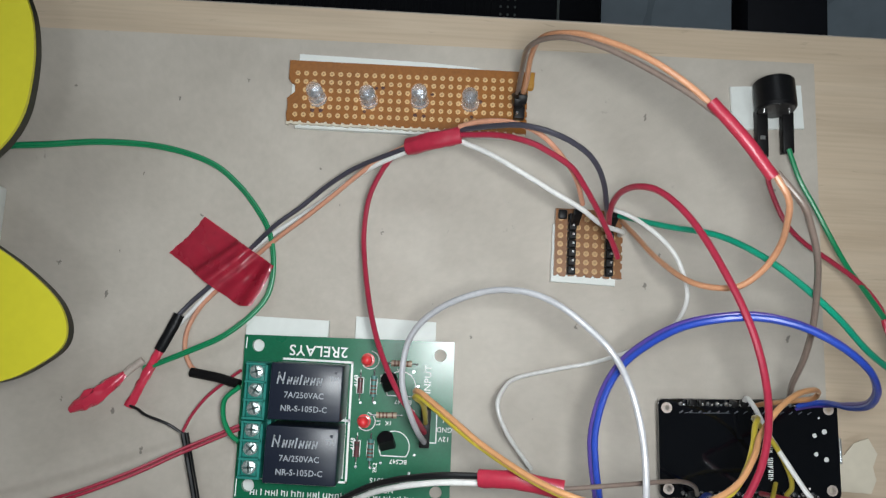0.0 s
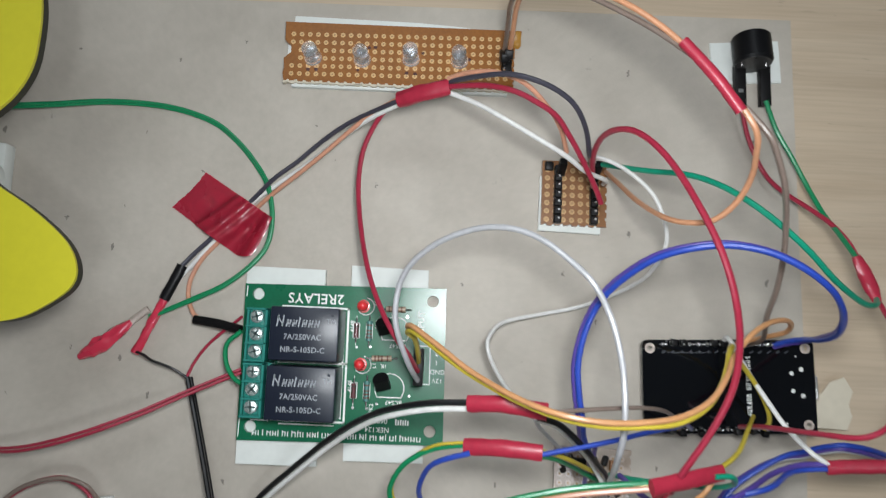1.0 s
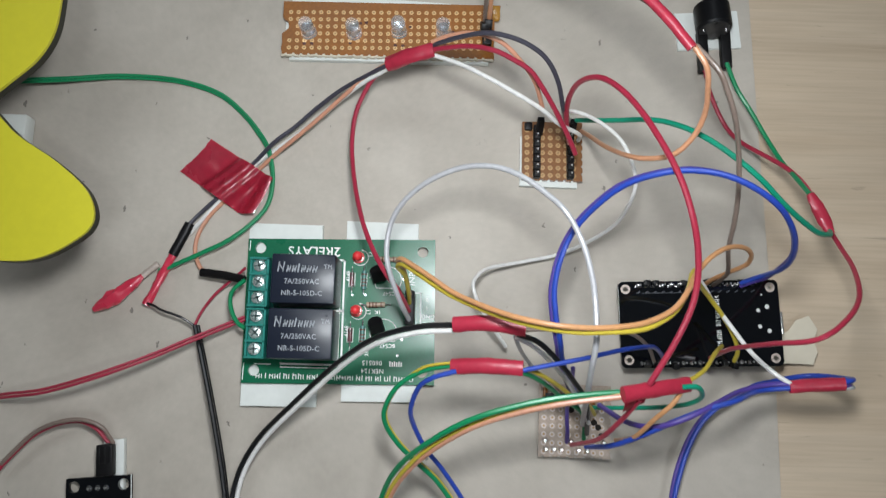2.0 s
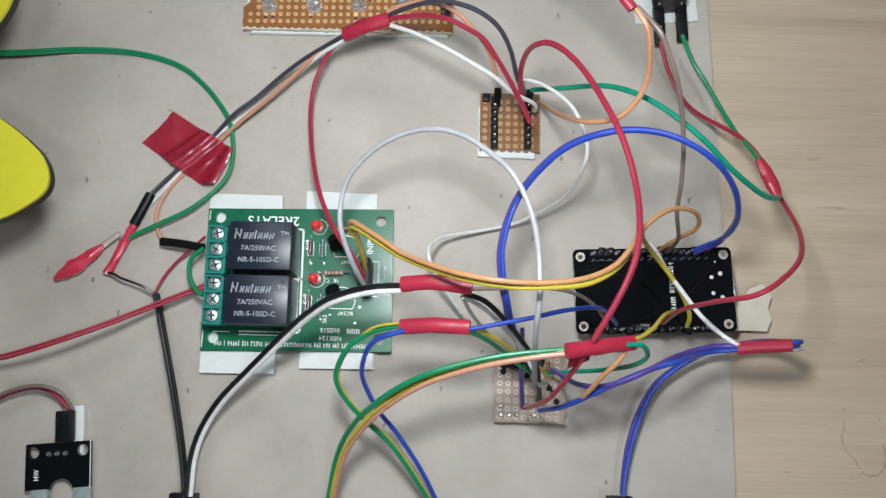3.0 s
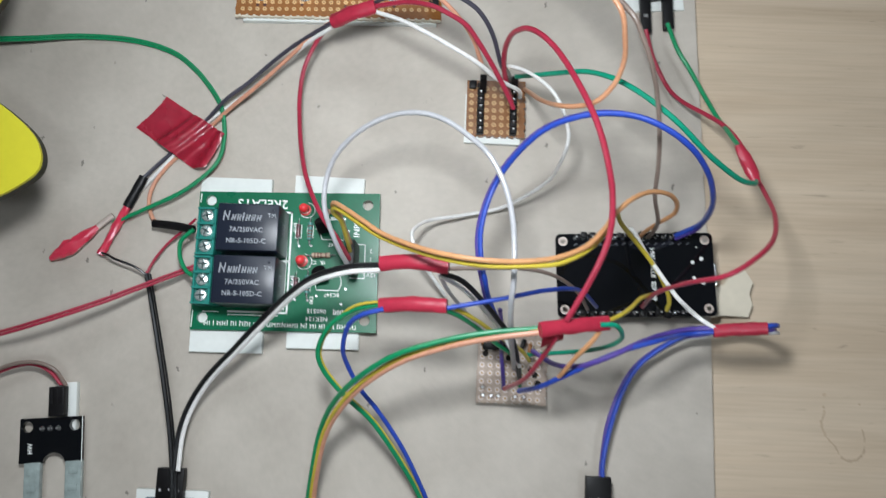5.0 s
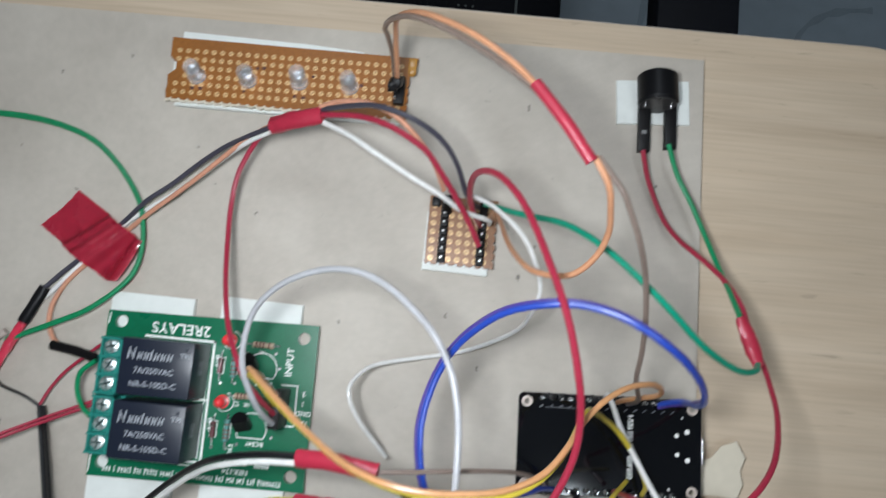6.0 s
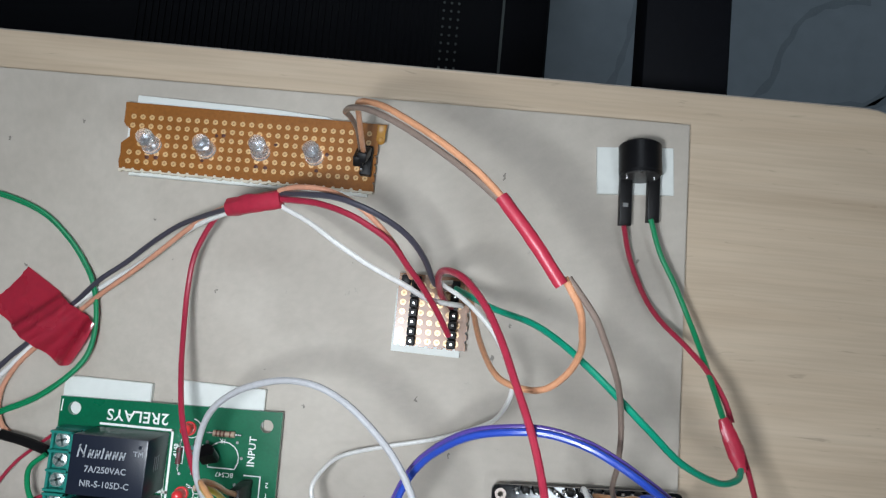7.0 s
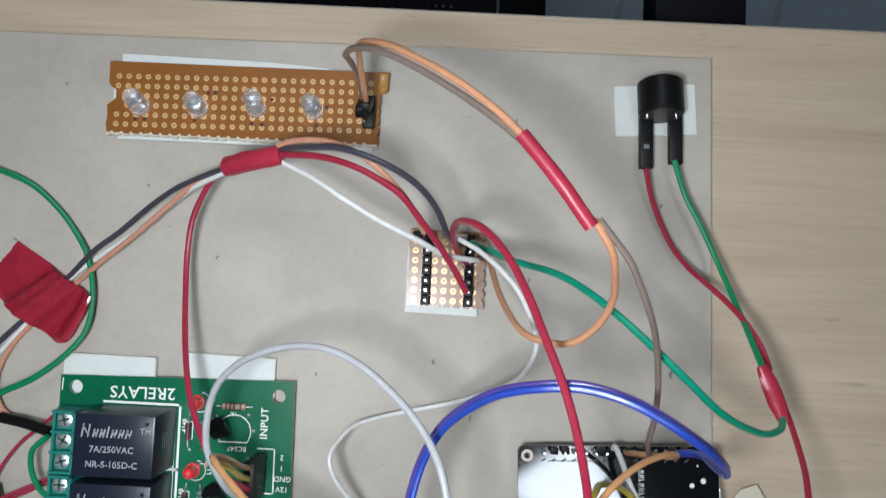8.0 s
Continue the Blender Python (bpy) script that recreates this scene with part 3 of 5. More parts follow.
for k in range(7):
    clump = part("wire_joint", box(-0.7, 0.7, -1.5, 1.5, 0, 2.2 + rng.random(), bevel=0.4), HEADER_BLACK if k % 3 else BROWN_PCB, p3, "dark insulated wire joint")
    clump.matrix_local = at(-9.0 + 2.4 * k + rng.uniform(-0.5, 0.5), 7.4 + rng.uniform(-1.6, 1.0), 3.4, rng.uniform(-30, 30), rng.uniform(-15, 15))
part("pin_header", box(-9.5, -2.5, 5.6, 8.2, 3.5, 6.4, bevel=0.3), HEADER_BLACK, p3)
part("foam_tape", box(-9.5, 9.8, -9.5, 9.5, 0, 2.0, bevel=0.2), WHITE_TAPE, p3)


def add_line(bm, pts, w, z, t=0.05):
    """A printed line of width w through points."""
    for (xa, ya), (xb, yb) in zip(pts, pts[1:]):
        d = Vector((xb - xa, yb - ya))
        n = Vector((-d.y, d.x)).normalized() * w / 2
        e = d.normalized() * w / 2
        q = [(xa - e.x + n.x, ya - e.y + n.y), (xa - e.x - n.x, ya - e.y - n.y), (xb + e.x - n.x, yb + e.y - n.y), (xb + e.x + n.x, yb + e.y + n.y)]
        vs = [bm.verts.new((x * MM, y * MM, (z + t) * MM)) for x, y in q]
        bm.faces.new(vs)


def arc(cx, cy, r, a0, a1, n=12):
    return [(cx + r * math.cos(radians(a0 + (a1 - a0) * i / n)), cy + r * math.sin(radians(a0 + (a1 - a0) * i / n))) for i in range(n + 1)]


def relay_module():
    z = 3.8
    s = thing("relay_module", at(0, 0, 0), "green two-relay module on white foam tape strips", "circuit board")
    part("circuit_board", slab([(-3.4, -42.6), (56.5, -41.8), (55.7, 3.9), (-4.0, 2.9)], 2.2, z, 0.08, [(0, 0, 1.75), (51.8, -0.1, 1.75), (0.3, -38.6, 1.75), (52.5, -37.9, 1.75)]), GREEN_PCB, s)
    # silkscreen frames and outlines
    bm = bmesh.new()
    add_line(bm, [(7.6, -3.3), (27.0, -3.4), (27.4, -36.4), (8.6, -36.4)], 0.62, z)
    add_line(bm, [(26.0, -4.6), (26.3, -35.3)], 0.35, z)
    add_line(bm, [(7.4, -19.55), (27.2, -19.55)], 0.7, z)
    add_line(bm, [(8.6, -37.4), (24.5, -37.4)], 0.3, z)
    add_line(bm, [(0.4, -36.6), (5.4, -36.6)], 0.3, z)
    add_line(bm, [(-3.4, -0.8), (-3.3, 2.0)], 0.3, z)
    add_line(bm, [(-3.0, -41.5), (-2.9, -36.5)], 0.3, z)
    for y in (-2.4, -19.5):
        add_line(bm, arc(32.0, y, 2.5, -140, 80), 0.3, z)
    for cx, cy in ((41.0, -9.4), (40.2, -26.0)):
        add_line(bm, [(cx - 3.6, cy - 2.6), (cx + 3.4, cy - 2.6), *arc(cx, cy, 4.3, -30, 210), (cx - 3.6, cy - 2.6)], 0.3, z)
    add_line(bm, [(47.3, -13.3), (51.6, -13.3), (51.8, -24.4), (47.3, -24.4)], 0.35, z)
    for x, y in ((29.6, -9.6), (33.4, -9.6), (29.8, -27.0), (33.6, -27.0)):
        add_line(bm, [(x - 0.9, y - 2.2), (x + 0.9, y - 2.2), (x + 0.9, y + 2.2), (x - 0.9, y + 2.2), (x - 0.9, y - 2.2)], 0.25, z)
        add_line(bm, [(x, y + 2.2), (x, y + 4.2)], 0.2, z)
        add_line(bm, [(x, y - 2.2), (x, y - 4.2)], 0.2, z)
    # web address and code that become plain marks
    rng = random.Random(6)
    x = 1.2
    while x < 50.5:
        w, top = rng.choice((0.55, 0.8, 0.95)), rng.choice((-39.75, -39.75, -39.45))
        add_line(bm, [(x, -40.85), (x, top)], 0.3, z)
        if w > 0.6:
            add_line(bm, [(x + w, -40.85), (x + w, -39.75)], 0.3, z)
            add_line(bm, [(x, rng.choice((-40.85, -40.3, -39.75)))] + [(x + w, rng.choice((-40.85, -40.3, -39.75)))], 0.28, z)
        x += w + 0.72
    for k in range(6):
        add_line(bm, [(42.6 + 0.7 * k, -35.0 - 0.25 * (k % 2)), (42.6 + 0.7 * k, -36.2)], 0.45, z)
    part("silkscreen", bm, INK, s, smooth=False)
    for words, size, x, y, rz in (("2RELAYS", 4.2, 17.2, -0.6, 180), ("INPUT", 2.7, 48.7, -7.0, 90), ("12V", 1.9, 54.0, -23.2, 180), ("GND", 1.9, 54.0, -20.6, 180), ("1", 1.9, 53.6, -18.0, 180), ("2", 1.9, 53.6, -15.3, 180), ("BC547", 1.7, 42.0, -13.6, 180), ("BC547", 1.7, 41.6, -30.0, 180), ("1K", 1.6, 40.6, -4.9, 180), ("1K", 1.6, 38.2, -19.6, 180), ("4148", 1.6, 28.4, -8.4, 90), ("4148", 1.6, 28.6, -25.8, 90), ("2K2", 1.6, 35.8, -7.6, 90), ("2K2", 1.6, 35.2, -32.0, 90), ("L2", 1.6, 35.2, -1.2, 90), ("L1", 1.6, 35.4, -19.6, 90), ("060515", 2.0, 37.0, -35.4, 180), ("NEK124", 2.0, 37.2, -37.9, 180)):
        lettering(words, size, INK, s, at(x, y, z + 0.06, rz))
    # relays
    for y1, y0 in ((-4.0, -18.8), (-20.3, -35.1)):
        r = part("relay", box(7.2, 26.3, y0, y1, z, 18.4, bevel=0.45, seg=2), RELAY_BLACK, s, "black sealed relay")
        cx = 16.6
        lettering("7A/250VAC", 2.15, RELAY_INK, r, at(cx - 0.2, (y0 + y1) / 2 - 0.9, 18.44), stretch=0.95)
        lettering("NR-S-105D-C", 2.15, RELAY_INK, r, at(cx, (y0 + y1) / 2 - 4.4, 18.44), stretch=0.95)
        # maker's mark as slanted strokes
        bm = bmesh.new()
        x = 9.2
        yb = (y0 + y1) / 2 + 2.1
        for k, (w, h) in enumerate(((2.1, 2.7), (1.1, 1.6), (1.1, 1.6), (0.5, 2.2), (1.2, 1.6), (1.1, 1.6), (1.3, 1.6))):
            add_line(bm, [(x, yb), (x + 0.35, yb + h)], 0.42, 18.4)
            if w > 0.8:
                add_line(bm, [(x + 0.2, yb + h * 0.9), (x + w * 0.75, yb + h * 0.1)], 0.36, 18.4)
                add_line(bm, [(x + w * 0.7, yb), (x + w * 0.7 + 0.35, yb + h)], 0.36, 18.4)
            x += w + 0.55
        add_line(bm, [(22.9, yb + 2.2), (23.9, yb + 2.2)], 0.22, 18.4)
        add_line(bm, [(23.4, yb + 2.2), (23.4, yb + 1.1)], 0.22, 18.4)
        add_line(bm, [(24.2, yb + 1.1), (24.3, yb + 2.2), (24.7, yb + 1.5), (25.1, yb + 2.2), (25.2, yb + 1.1)], 0.2, 18.4)
        part("print_mark", bm, RELAY_INK, r, smooth=False)
        bm = bmesh.new()
        for k in range(3):
            for j in range(4):
                add_line(bm, [(0.9 * j, 0.0 - 1.3 * k), (0.9 * j + 0.55, -1.3 * k)], 0.5, 0)
        o = part("side_print", bm, RELAY_INK, r, smooth=False)
        o.matrix_local = at(26.34, (y0 + y1) / 2 - 1, 13.0) @ pose(0, 0, 0, 90, 0, 90)
        part("vent_nib", cyl(24.4, y1 - 2.0, 18.35, 18.55, 0.45, n=12), RELAY_BLACK, r)
    # screw terminals
    for y1 in (-4.4, -19.9):
        t = part("screw_terminal", slab([(-1.6, y1 - 15.1), (6.4, y1 - 15.1), (6.4, y1), (-1.6, y1)], z, 9.0, 0), TERMINAL, s, "green three-way screw terminal block")
        bm = bmesh.new()
        add_box(bm, -0.7, 5.4, y1 - 15.05, y1 - 0.05, 8.9, 11.6, bevel=0.2)
        for k in range(4):
            yy = y1 - 0.3 - 4.83 * k
            add_box(bm, -0.7, 5.4, yy - 0.5, yy + 0.2, 11.5, 13.8, bevel=0.15, seg=1)
        add_box(bm, 4.6, 5.4, y1 - 15.0, y1 - 0.1, 11.5, 13.8, bevel=0.15, seg=1)
        add_box(bm, -0.7, 0.0, y1 - 15.0, y1 - 0.1, 11.5, 13.0, bevel=0.15, seg=1)
        part("terminal_top", bm, TERMINAL, t)
        for k in range(3):
            yy = y1 - 2.5 - 4.95 * k
            bm = bmesh.new()
            add_cyl(bm, 2.1, yy, 11.5, 12.5, 1.95, 1.9, n=18)
            add_cyl(bm, 2.1, yy, 12.5, 12.8, 1.9, 1.35, n=18)
            sc = part("screw", bm, SCREW, t, "bright cross-head screw")
            bm = bmesh.new()
            turn = radians(20 + 47 * k + y1)
            for a in (turn, turn + math.pi / 2):
                add_line(bm, [(2.1 - 1.2 * math.cos(a), yy - 1.2 * math.sin(a)), (2.1 + 1.2 * math.cos(a), yy + 1.2 * math.sin(a))], 0.55, 12.8, 0.03)
            part("cross_slot", bm, SLOT, sc, smooth=False)
            part("wire_entry", box(-1.75, -1.3, yy - 1.5, yy + 1.5, 4.6, 8.2), HOLE, t, smooth=False)
    # red indicator leds
    for y in (-2.4, -19.4):
        bm = bmesh.new()
        add_cyl(bm, 31.4, y, z, z + 0.9, 1.9, n=18)
        add_cyl(bm, 31.4, y, z + 0.9, z + 3.4, 1.55, n=18)
        bmesh.ops.create_uvsphere(bm, u_segments=16, v_segments=8, radius=1.55 * MM, matrix=Matrix.Translation(Vector((31.4, y, z + 3.4)) * MM))
        part("red_led", bm, RED_LED, s, "small red LED")
    # transistors
    for x, y in ((38.6, -9.6), (38.6, -25.6)):
        pts = [(2.3 * math.cos(radians(a)), 2.3 * math.sin(radians(a))) for a in range(-30, 211, 16)]
        o = part("transistor", slab(pts, 0, 4.4, 0.2), BLACK_PLASTIC, s)
        lay = at(x, y, z + 2.6, 15, -38)
        o.matrix_local = lay
        bm = bmesh.new()
        for k in (-1.2, 0, 1.2):
            add_box(bm, x + k - 0.2, x + k + 0.2, y - 0.2, y + 0.2, z, z + 3.0)
        legs = part("leg_wires", bm, TIN, o, smooth=False)
        legs.matrix_local = lay.inverted()
    # resistors and diodes
    for x, y, ln, rz, mat, bands in ((41.0, -2.9, 5.6, 0, RESISTOR, 1), (37.6, -17.4, 5.6, 2, RESISTOR, 1), (33.5, -9.6, 5.6, 90, TEAL_RESISTOR, 1), (33.7, -27.0, 5.6, 90, TEAL_RESISTOR, 1), (29.7, -9.6, 3.6, 90, GLASS_DIODE, 0), (29.9, -27.0, 3.6, 90, GLASS_DIODE, 0)):
        bm = bmesh.new()
        rr = 0.85 if bands else 0.75
        add_cyl(bm, 0, 0, -ln / 2, ln / 2, rr * 0.86, n=14)
        for e in (-1, 1):
            add_cyl(bm, 0, 0, e * ln * 0.38 - 0.75, e * ln * 0.38 + 0.75, rr, n=14)
        o = part("resistor" if bands else "diode", bm, mat, s)
        o.matrix_local = at(x, y, z + 1.1, rz) @ pose(0, 0, 0, 0, 90, 0)
        bm = bmesh.new()
        add_cyl(bm, 0, 0, -ln / 2 - 1.8, ln / 2 + 1.8, 0.26, n=8)
        part("lead", bm, TIN, o)
        bm = bmesh.new()
        for q in ((-1.9, -0.9, 0.1, 1.7) if bands else (1.2,)):
            add_cyl(bm, 0, 0, q - 0.22, q + 0.22, rr * 1.04, n=14)
        part("colour_band", bm, RIM_SHADE_AND_BAND if not bands else BAND, o)
    # input pins with the plug on them
    pin_row(s, 48.65, -22.9, 4, z, tall=2.5)
    part("plug", box(47.3, 50.0, -24.2, -14.0, z + 2.6, z + 13.6, bevel=0.3), HEADER_BLACK, s, "black four-way crimp plug")
    spots = [(x, y) for x, y in ((36.5, -5.6), (44.5, -5.0), (46.0, -28.0), (37.5, -22.6), (45.0, -16.0), (34.0, -14.2), (30.0, -14.4), (33.9, -32.0), (29.8, -32.0), (36.7, -30.6), (46.0, -9.0), (44.8, -33.0))]
    bm = bmesh.new()
    for x, y in spots:
        add_cyl(bm, x, y, z, z + 0.15, 0.5, 0.4, n=10)
    part("solder_dots", bm, TIN, s)


relay_module()
tagged(part("foam_tape", slab([(-3.6, -49.6), (19.9, -49.5), (19.3, 8.1), (-4.4, 8.3)], 0, 2.2, 0.2), WHITE_TAPE), "white double-sided foam tape strip under the relay module", "tape", "relay tape strips")
tagged(part("foam_tape", slab([(27.6, -47.5), (50.9, -47.3), (50.1, 9.3), (27.0, 9.8)], 0, 2.2, 0.2), WHITE_TAPE), "white double-sided foam tape strip under the relay module", "tape", "relay tape strips")


def controller_board():
    """Wi-Fi controller board lying face down with its pin rows pointing up."""
    s = thing("controller_board", at(138.2, -20.9, 6.6, 2.3, 0.0, 0.0), "black microcontroller board lying face down with pins up", "circuit board")
    part("circuit_board", slab(rounded(-24.9, 24.9, -13.3, 13.3, 1.6), 0, 1.4, 0.08, [(-22.6, 10.9, 1.45), (22.4, 10.9, 1.45), (-22.6, -10.9, 1.45), (22.4, -10.9, 1.45)]), BLACK_PCB, s)
    for x, y in ((-22.6, 10.9), (22.4, 10.9), (-22.6, -10.9), (22.4, -10.9)):
        bm = bmesh.new()
        add_ring(bm, x, y, 1.38, 1.45, 0.75, 1.5, 18)
        part("mounting_ring", bm, DULL_TIN, s, smooth=False)
    part("metal_shield", box(-19.5, -2.0, -8.0, 8.0, -3.3, -0.05, bevel=0.3), TIN, s, "shielded radio module under the board")
    part("usb_socket", box(20.2, 25.8, -3.8, 3.8, -2.9, -0.05, bevel=0.5), TIN, s, "metal micro USB socket")
    part("usb_lip", box(24.85, 25.5, -3.6, 3.2, 0.0, 1.6, bevel=0.1), TIN, s)
    part("foam_tape", box(-16, 8, -6, 6, -6.6, -3.35, bevel=0.3), WHITE_TAPE, s)
    for y in (12.0, -12.0):
        bm = bmesh.new()
        for k in range(15):
            add_box(bm, -18.6 + 2.54 * k - 0.24, -18.6 + 2.54 * k + 0.24, y - 0.24, y + 0.24, -2, 4.2)
        part("pins", bm, TIN, s, smooth=False)
        bm = bmesh.new()
        for k in range(15):
            add_cyl(bm, -18.6 + 2.54 * k, y, 1.4, 2.1, 0.7, 0.3, n=10)
        part("solder_joints", bm, TIN, s)
        part("pin_header", box(-19.9, 18.2, y - 1.25, y + 1.25, -2.55, -0.05, bevel=0.2), HEADER_BLACK, s)
    rng = random.Random(3)
    for y, sites in ((12.6, (-16.2, -13.4, -4.6, -1.8, 2.4, 5.0, 13.0, 16.0)), (-12.6, (-17.4, -14.6, -9.0, 1.2, 6.2, 9.0))):
        for x in sites:
            part("heat_shrink", box(-0.95, 0.95, -0.9, 0.9, 0, 2.0 + rng.random(), bevel=0.3), HEADER_BLACK, s, "black insulated pin end").matrix_local = at(x, y, 1.9, rng.uniform(-12, 12), rng.uniform(-18, 18))
    bm = bmesh.new()
    for x, y, r in ((18.2, 3.8, 0.75), (21.0, 4.9, 0.85), (18.4, -1.2, 0.75), (21.2, -2.6, 0.85), (19.6, 8.6, 0.35), (16.2, -10.4, 0.35)):
        add_cyl(bm, x, y, 1.36, 1.52, r * 0.9, r * 0.7, n=14)
    part("solder_dots", bm, PAD_SILVER, s)
    bm = bmesh.new()
    add_line(bm, [(-17.5, 9.6), (-5.0, 9.6)], 0.2, 1.4)
    for k in range(15):
        add_line(bm, [(-19.0 + 2.54 * k, 9.6), (-18.2 + 2.54 * k, 10.1)], 0.35, 1.4)
    part("silkscreen", bm, FAINT_INK, s, smooth=False)
    # product name as plain upright marks
    bm = bmesh.new()
    rng = random.Random(21)
    for k in range(16):
        if k == 9:
            continue
        yy = 8.4 - 1.08 * k
        add_line(bm, [(4.95, yy), (6.25, yy)], 0.24, 1.4)
        add_line(bm, [(rng.choice((4.95, 5.6, 6.25)), yy), (rng.choice((4.95, 5.6, 6.25)), yy - 0.5)], 0.24, 1.4)
        if k % 3:
            add_line(bm, [(4.95, yy - 0.52), (6.25, yy - 0.52)], 0.22, 1.4)
    part("name_print", bm, INK, s, smooth=False)


controller_board()
tagged(part("paper_tape", slab([(163.0, -33.0), (168, -32.2), (176.0, -32.4), (177.6, -28.5), (176.6, -25.0), (178.0, -21.2), (175.4, -17.0), (171.2, -18.6), (168.6, -22.0), (163.6, -24.2)], 0.05, 0.45), CREAM_TAPE), "torn scrap of cream paper tape beside the controller board", "tape")


def buzzer():
    s = thing("buzzer", at(-0.5, -0.9, 0), "round black buzzer stuck on its side with white foam tape", "buzzer")
    # the can lies tilted, its pins towards the front
    m = at(146.6, 77.2, 7.5, 2, -98)
    bm = bmesh.new()
    prof = [(0, 0), (5.3, 0), (5.8, 0.7), (5.8, 8.6), (5.4, 9.0), (1.3, 9.0), (1.3, 8.4), (0, 8.4)]
    n = 36
    vs = [[bm.verts.new((r * MM * math.cos(2 * math.pi * i / n), r * MM * math.sin(2 * math.pi * i / n), zz * MM)) for r, zz in prof[1:-1]] for i in range(n)]
    lo, hi = bm.verts.new((0, 0, 0)), bm.verts.new((0, 0, 8.4 * MM))
    for i in range(n):
        a, b = vs[i], vs[(i + 1) % n]
        for k in range(len(a) - 1):
            bm.faces.new((a[k], b[k], b[k + 1], a[k + 1]))
        bm.faces.new((lo, b[0], a[0]))
        bm.faces.new((a[-1], b[-1], hi))
    part("can", bm, BLACK_PLASTIC, s).matrix_local = m
    part("base_disc", cyl(0, 0, -0.25, 0.05, 5.0, n=24), material("resin_base", (0.035, 0.034, 0.034), 0.3, vary=0.4, scale=300), s, "grey resin base").matrix_local = m
    bm = bmesh.new()
    for x in (-3.6, 3.8):
        add_cyl(bm, x, 0, -0.9, 0, 0.35, n=8)
    part("pins", bm, TIN, s).matrix_local = m
    for x, y, rz, ln in ((143.4, 77.9, 3, 14.0), (151.0, 79.6, 3, 14.2)):
        part("crimp_socket", box(-1.65, 1.65, -ln, 0, -1.3, 1.3, bevel=0.25), HEADER_BLACK, s, "black crimp socket").matrix_local = at(x, y, 4.2, rz, 4)
    bm = bmesh.new()
    add_box(bm, 142.9, 144.4, 68.9, 70.1, 5.0, 5.3, bevel=0.08, seg=1)
    part("latch_window", bm, TIN, s)


buzzer()
tagged(part("foam_tape", slab([(136.0, 71.8), (157.5, 73.3), (156.6, 86.8), (135.0, 85.2)], 0, 1.0, 0.2), WHITE_TAPE), "white foam tape pad under the buzzer", "tape")


def slot_sensor():
    """Black slotted sensor board at the edge of the view, with its crimp plug."""
    s = thing("slot_sensor", at(-41.2, -78.3, 0, 5), "black sensor board with a U-shaped slot and clear prongs", "sensor")
    pts = [(-12.4, -6.8), (-5.1, -6.8)] + [(-1.5 + 3.6 * math.cos(radians(a)), -7.4 + 3.6 * math.sin(radians(a))) for a in range(170, 9, -20)] + [(2.1, -6.8), (7.2, -6.8), (7.2, 6.7), (6.9, 6.9), (-12.1, 6.9), (-12.4, 6.6)]
    part("circuit_board", slab(pts, 2.4, 4.0, 0.06, [(4.9, 4.3, 1.7), (-10.0, 4.3, 1.7)]), BLACK_PCB, s)
    clearish = material("clear_prong", (0.27, 0.32, 0.31), 0.2, vary=0.3, scale=140, coat=0.5)
    for x0, x1 in ((2.4, 7.4), (-10.4, -5.4)):
        pr = part("prong", box(x0, x1, -26, -6.6, 2.4, 4.6, bevel=0.3), clearish, s, "clear grey plastic prong")
        bm = bmesh.new()
        for k in range(3):
            add_box(bm, x0 + 1.2, x1 - 1.0, -10.5 - 5 * k, -8.6 - 5 * k, 4.5, 4.9, bevel=0.1)
        part("ridge", bm, clearish, pr)
    bm = bmesh.new()
    add_line(bm, [(7.3, 6.9), (7.3, -26)], 0.25, 4.0)
    part("edge_line", bm, INK, s, smooth=False)
    bm = bmesh.new()
    for k in range(3):
        add_cyl(bm, -5.4 + 2.54 * k, 3.6, 4.0, 5.0, 0.9, 0.4, n=10)
    part("solder_joints", bm, TIN, s)
    lettering("HW", 2.3, INK, s, at(-8.9, -2.4, 4.06, 90), stretch=0.8)
    plug = part("crimp_plug", box(-2.4, 2.5, 7.2, 16.4, 3.6, 6.6, bevel=0.3), HEADER_BLACK, s, "black three-way crimp plug")
    bm = bmesh.new()
    for x in (-1.6, 0.05, 1.7):
        add_box(bm, x - 0.45, x + 0.45, 11.0, 15.9, 6.5, 6.85, bevel=0.1)
    part("ridge", bm, HEADER_BLACK, plug)
    part("foam_tape", box(-2.0, 4.3, 2.0, 17.6, 0, 2.4, bevel=0.2), WHITE_TAPE, s)


slot_sensor()


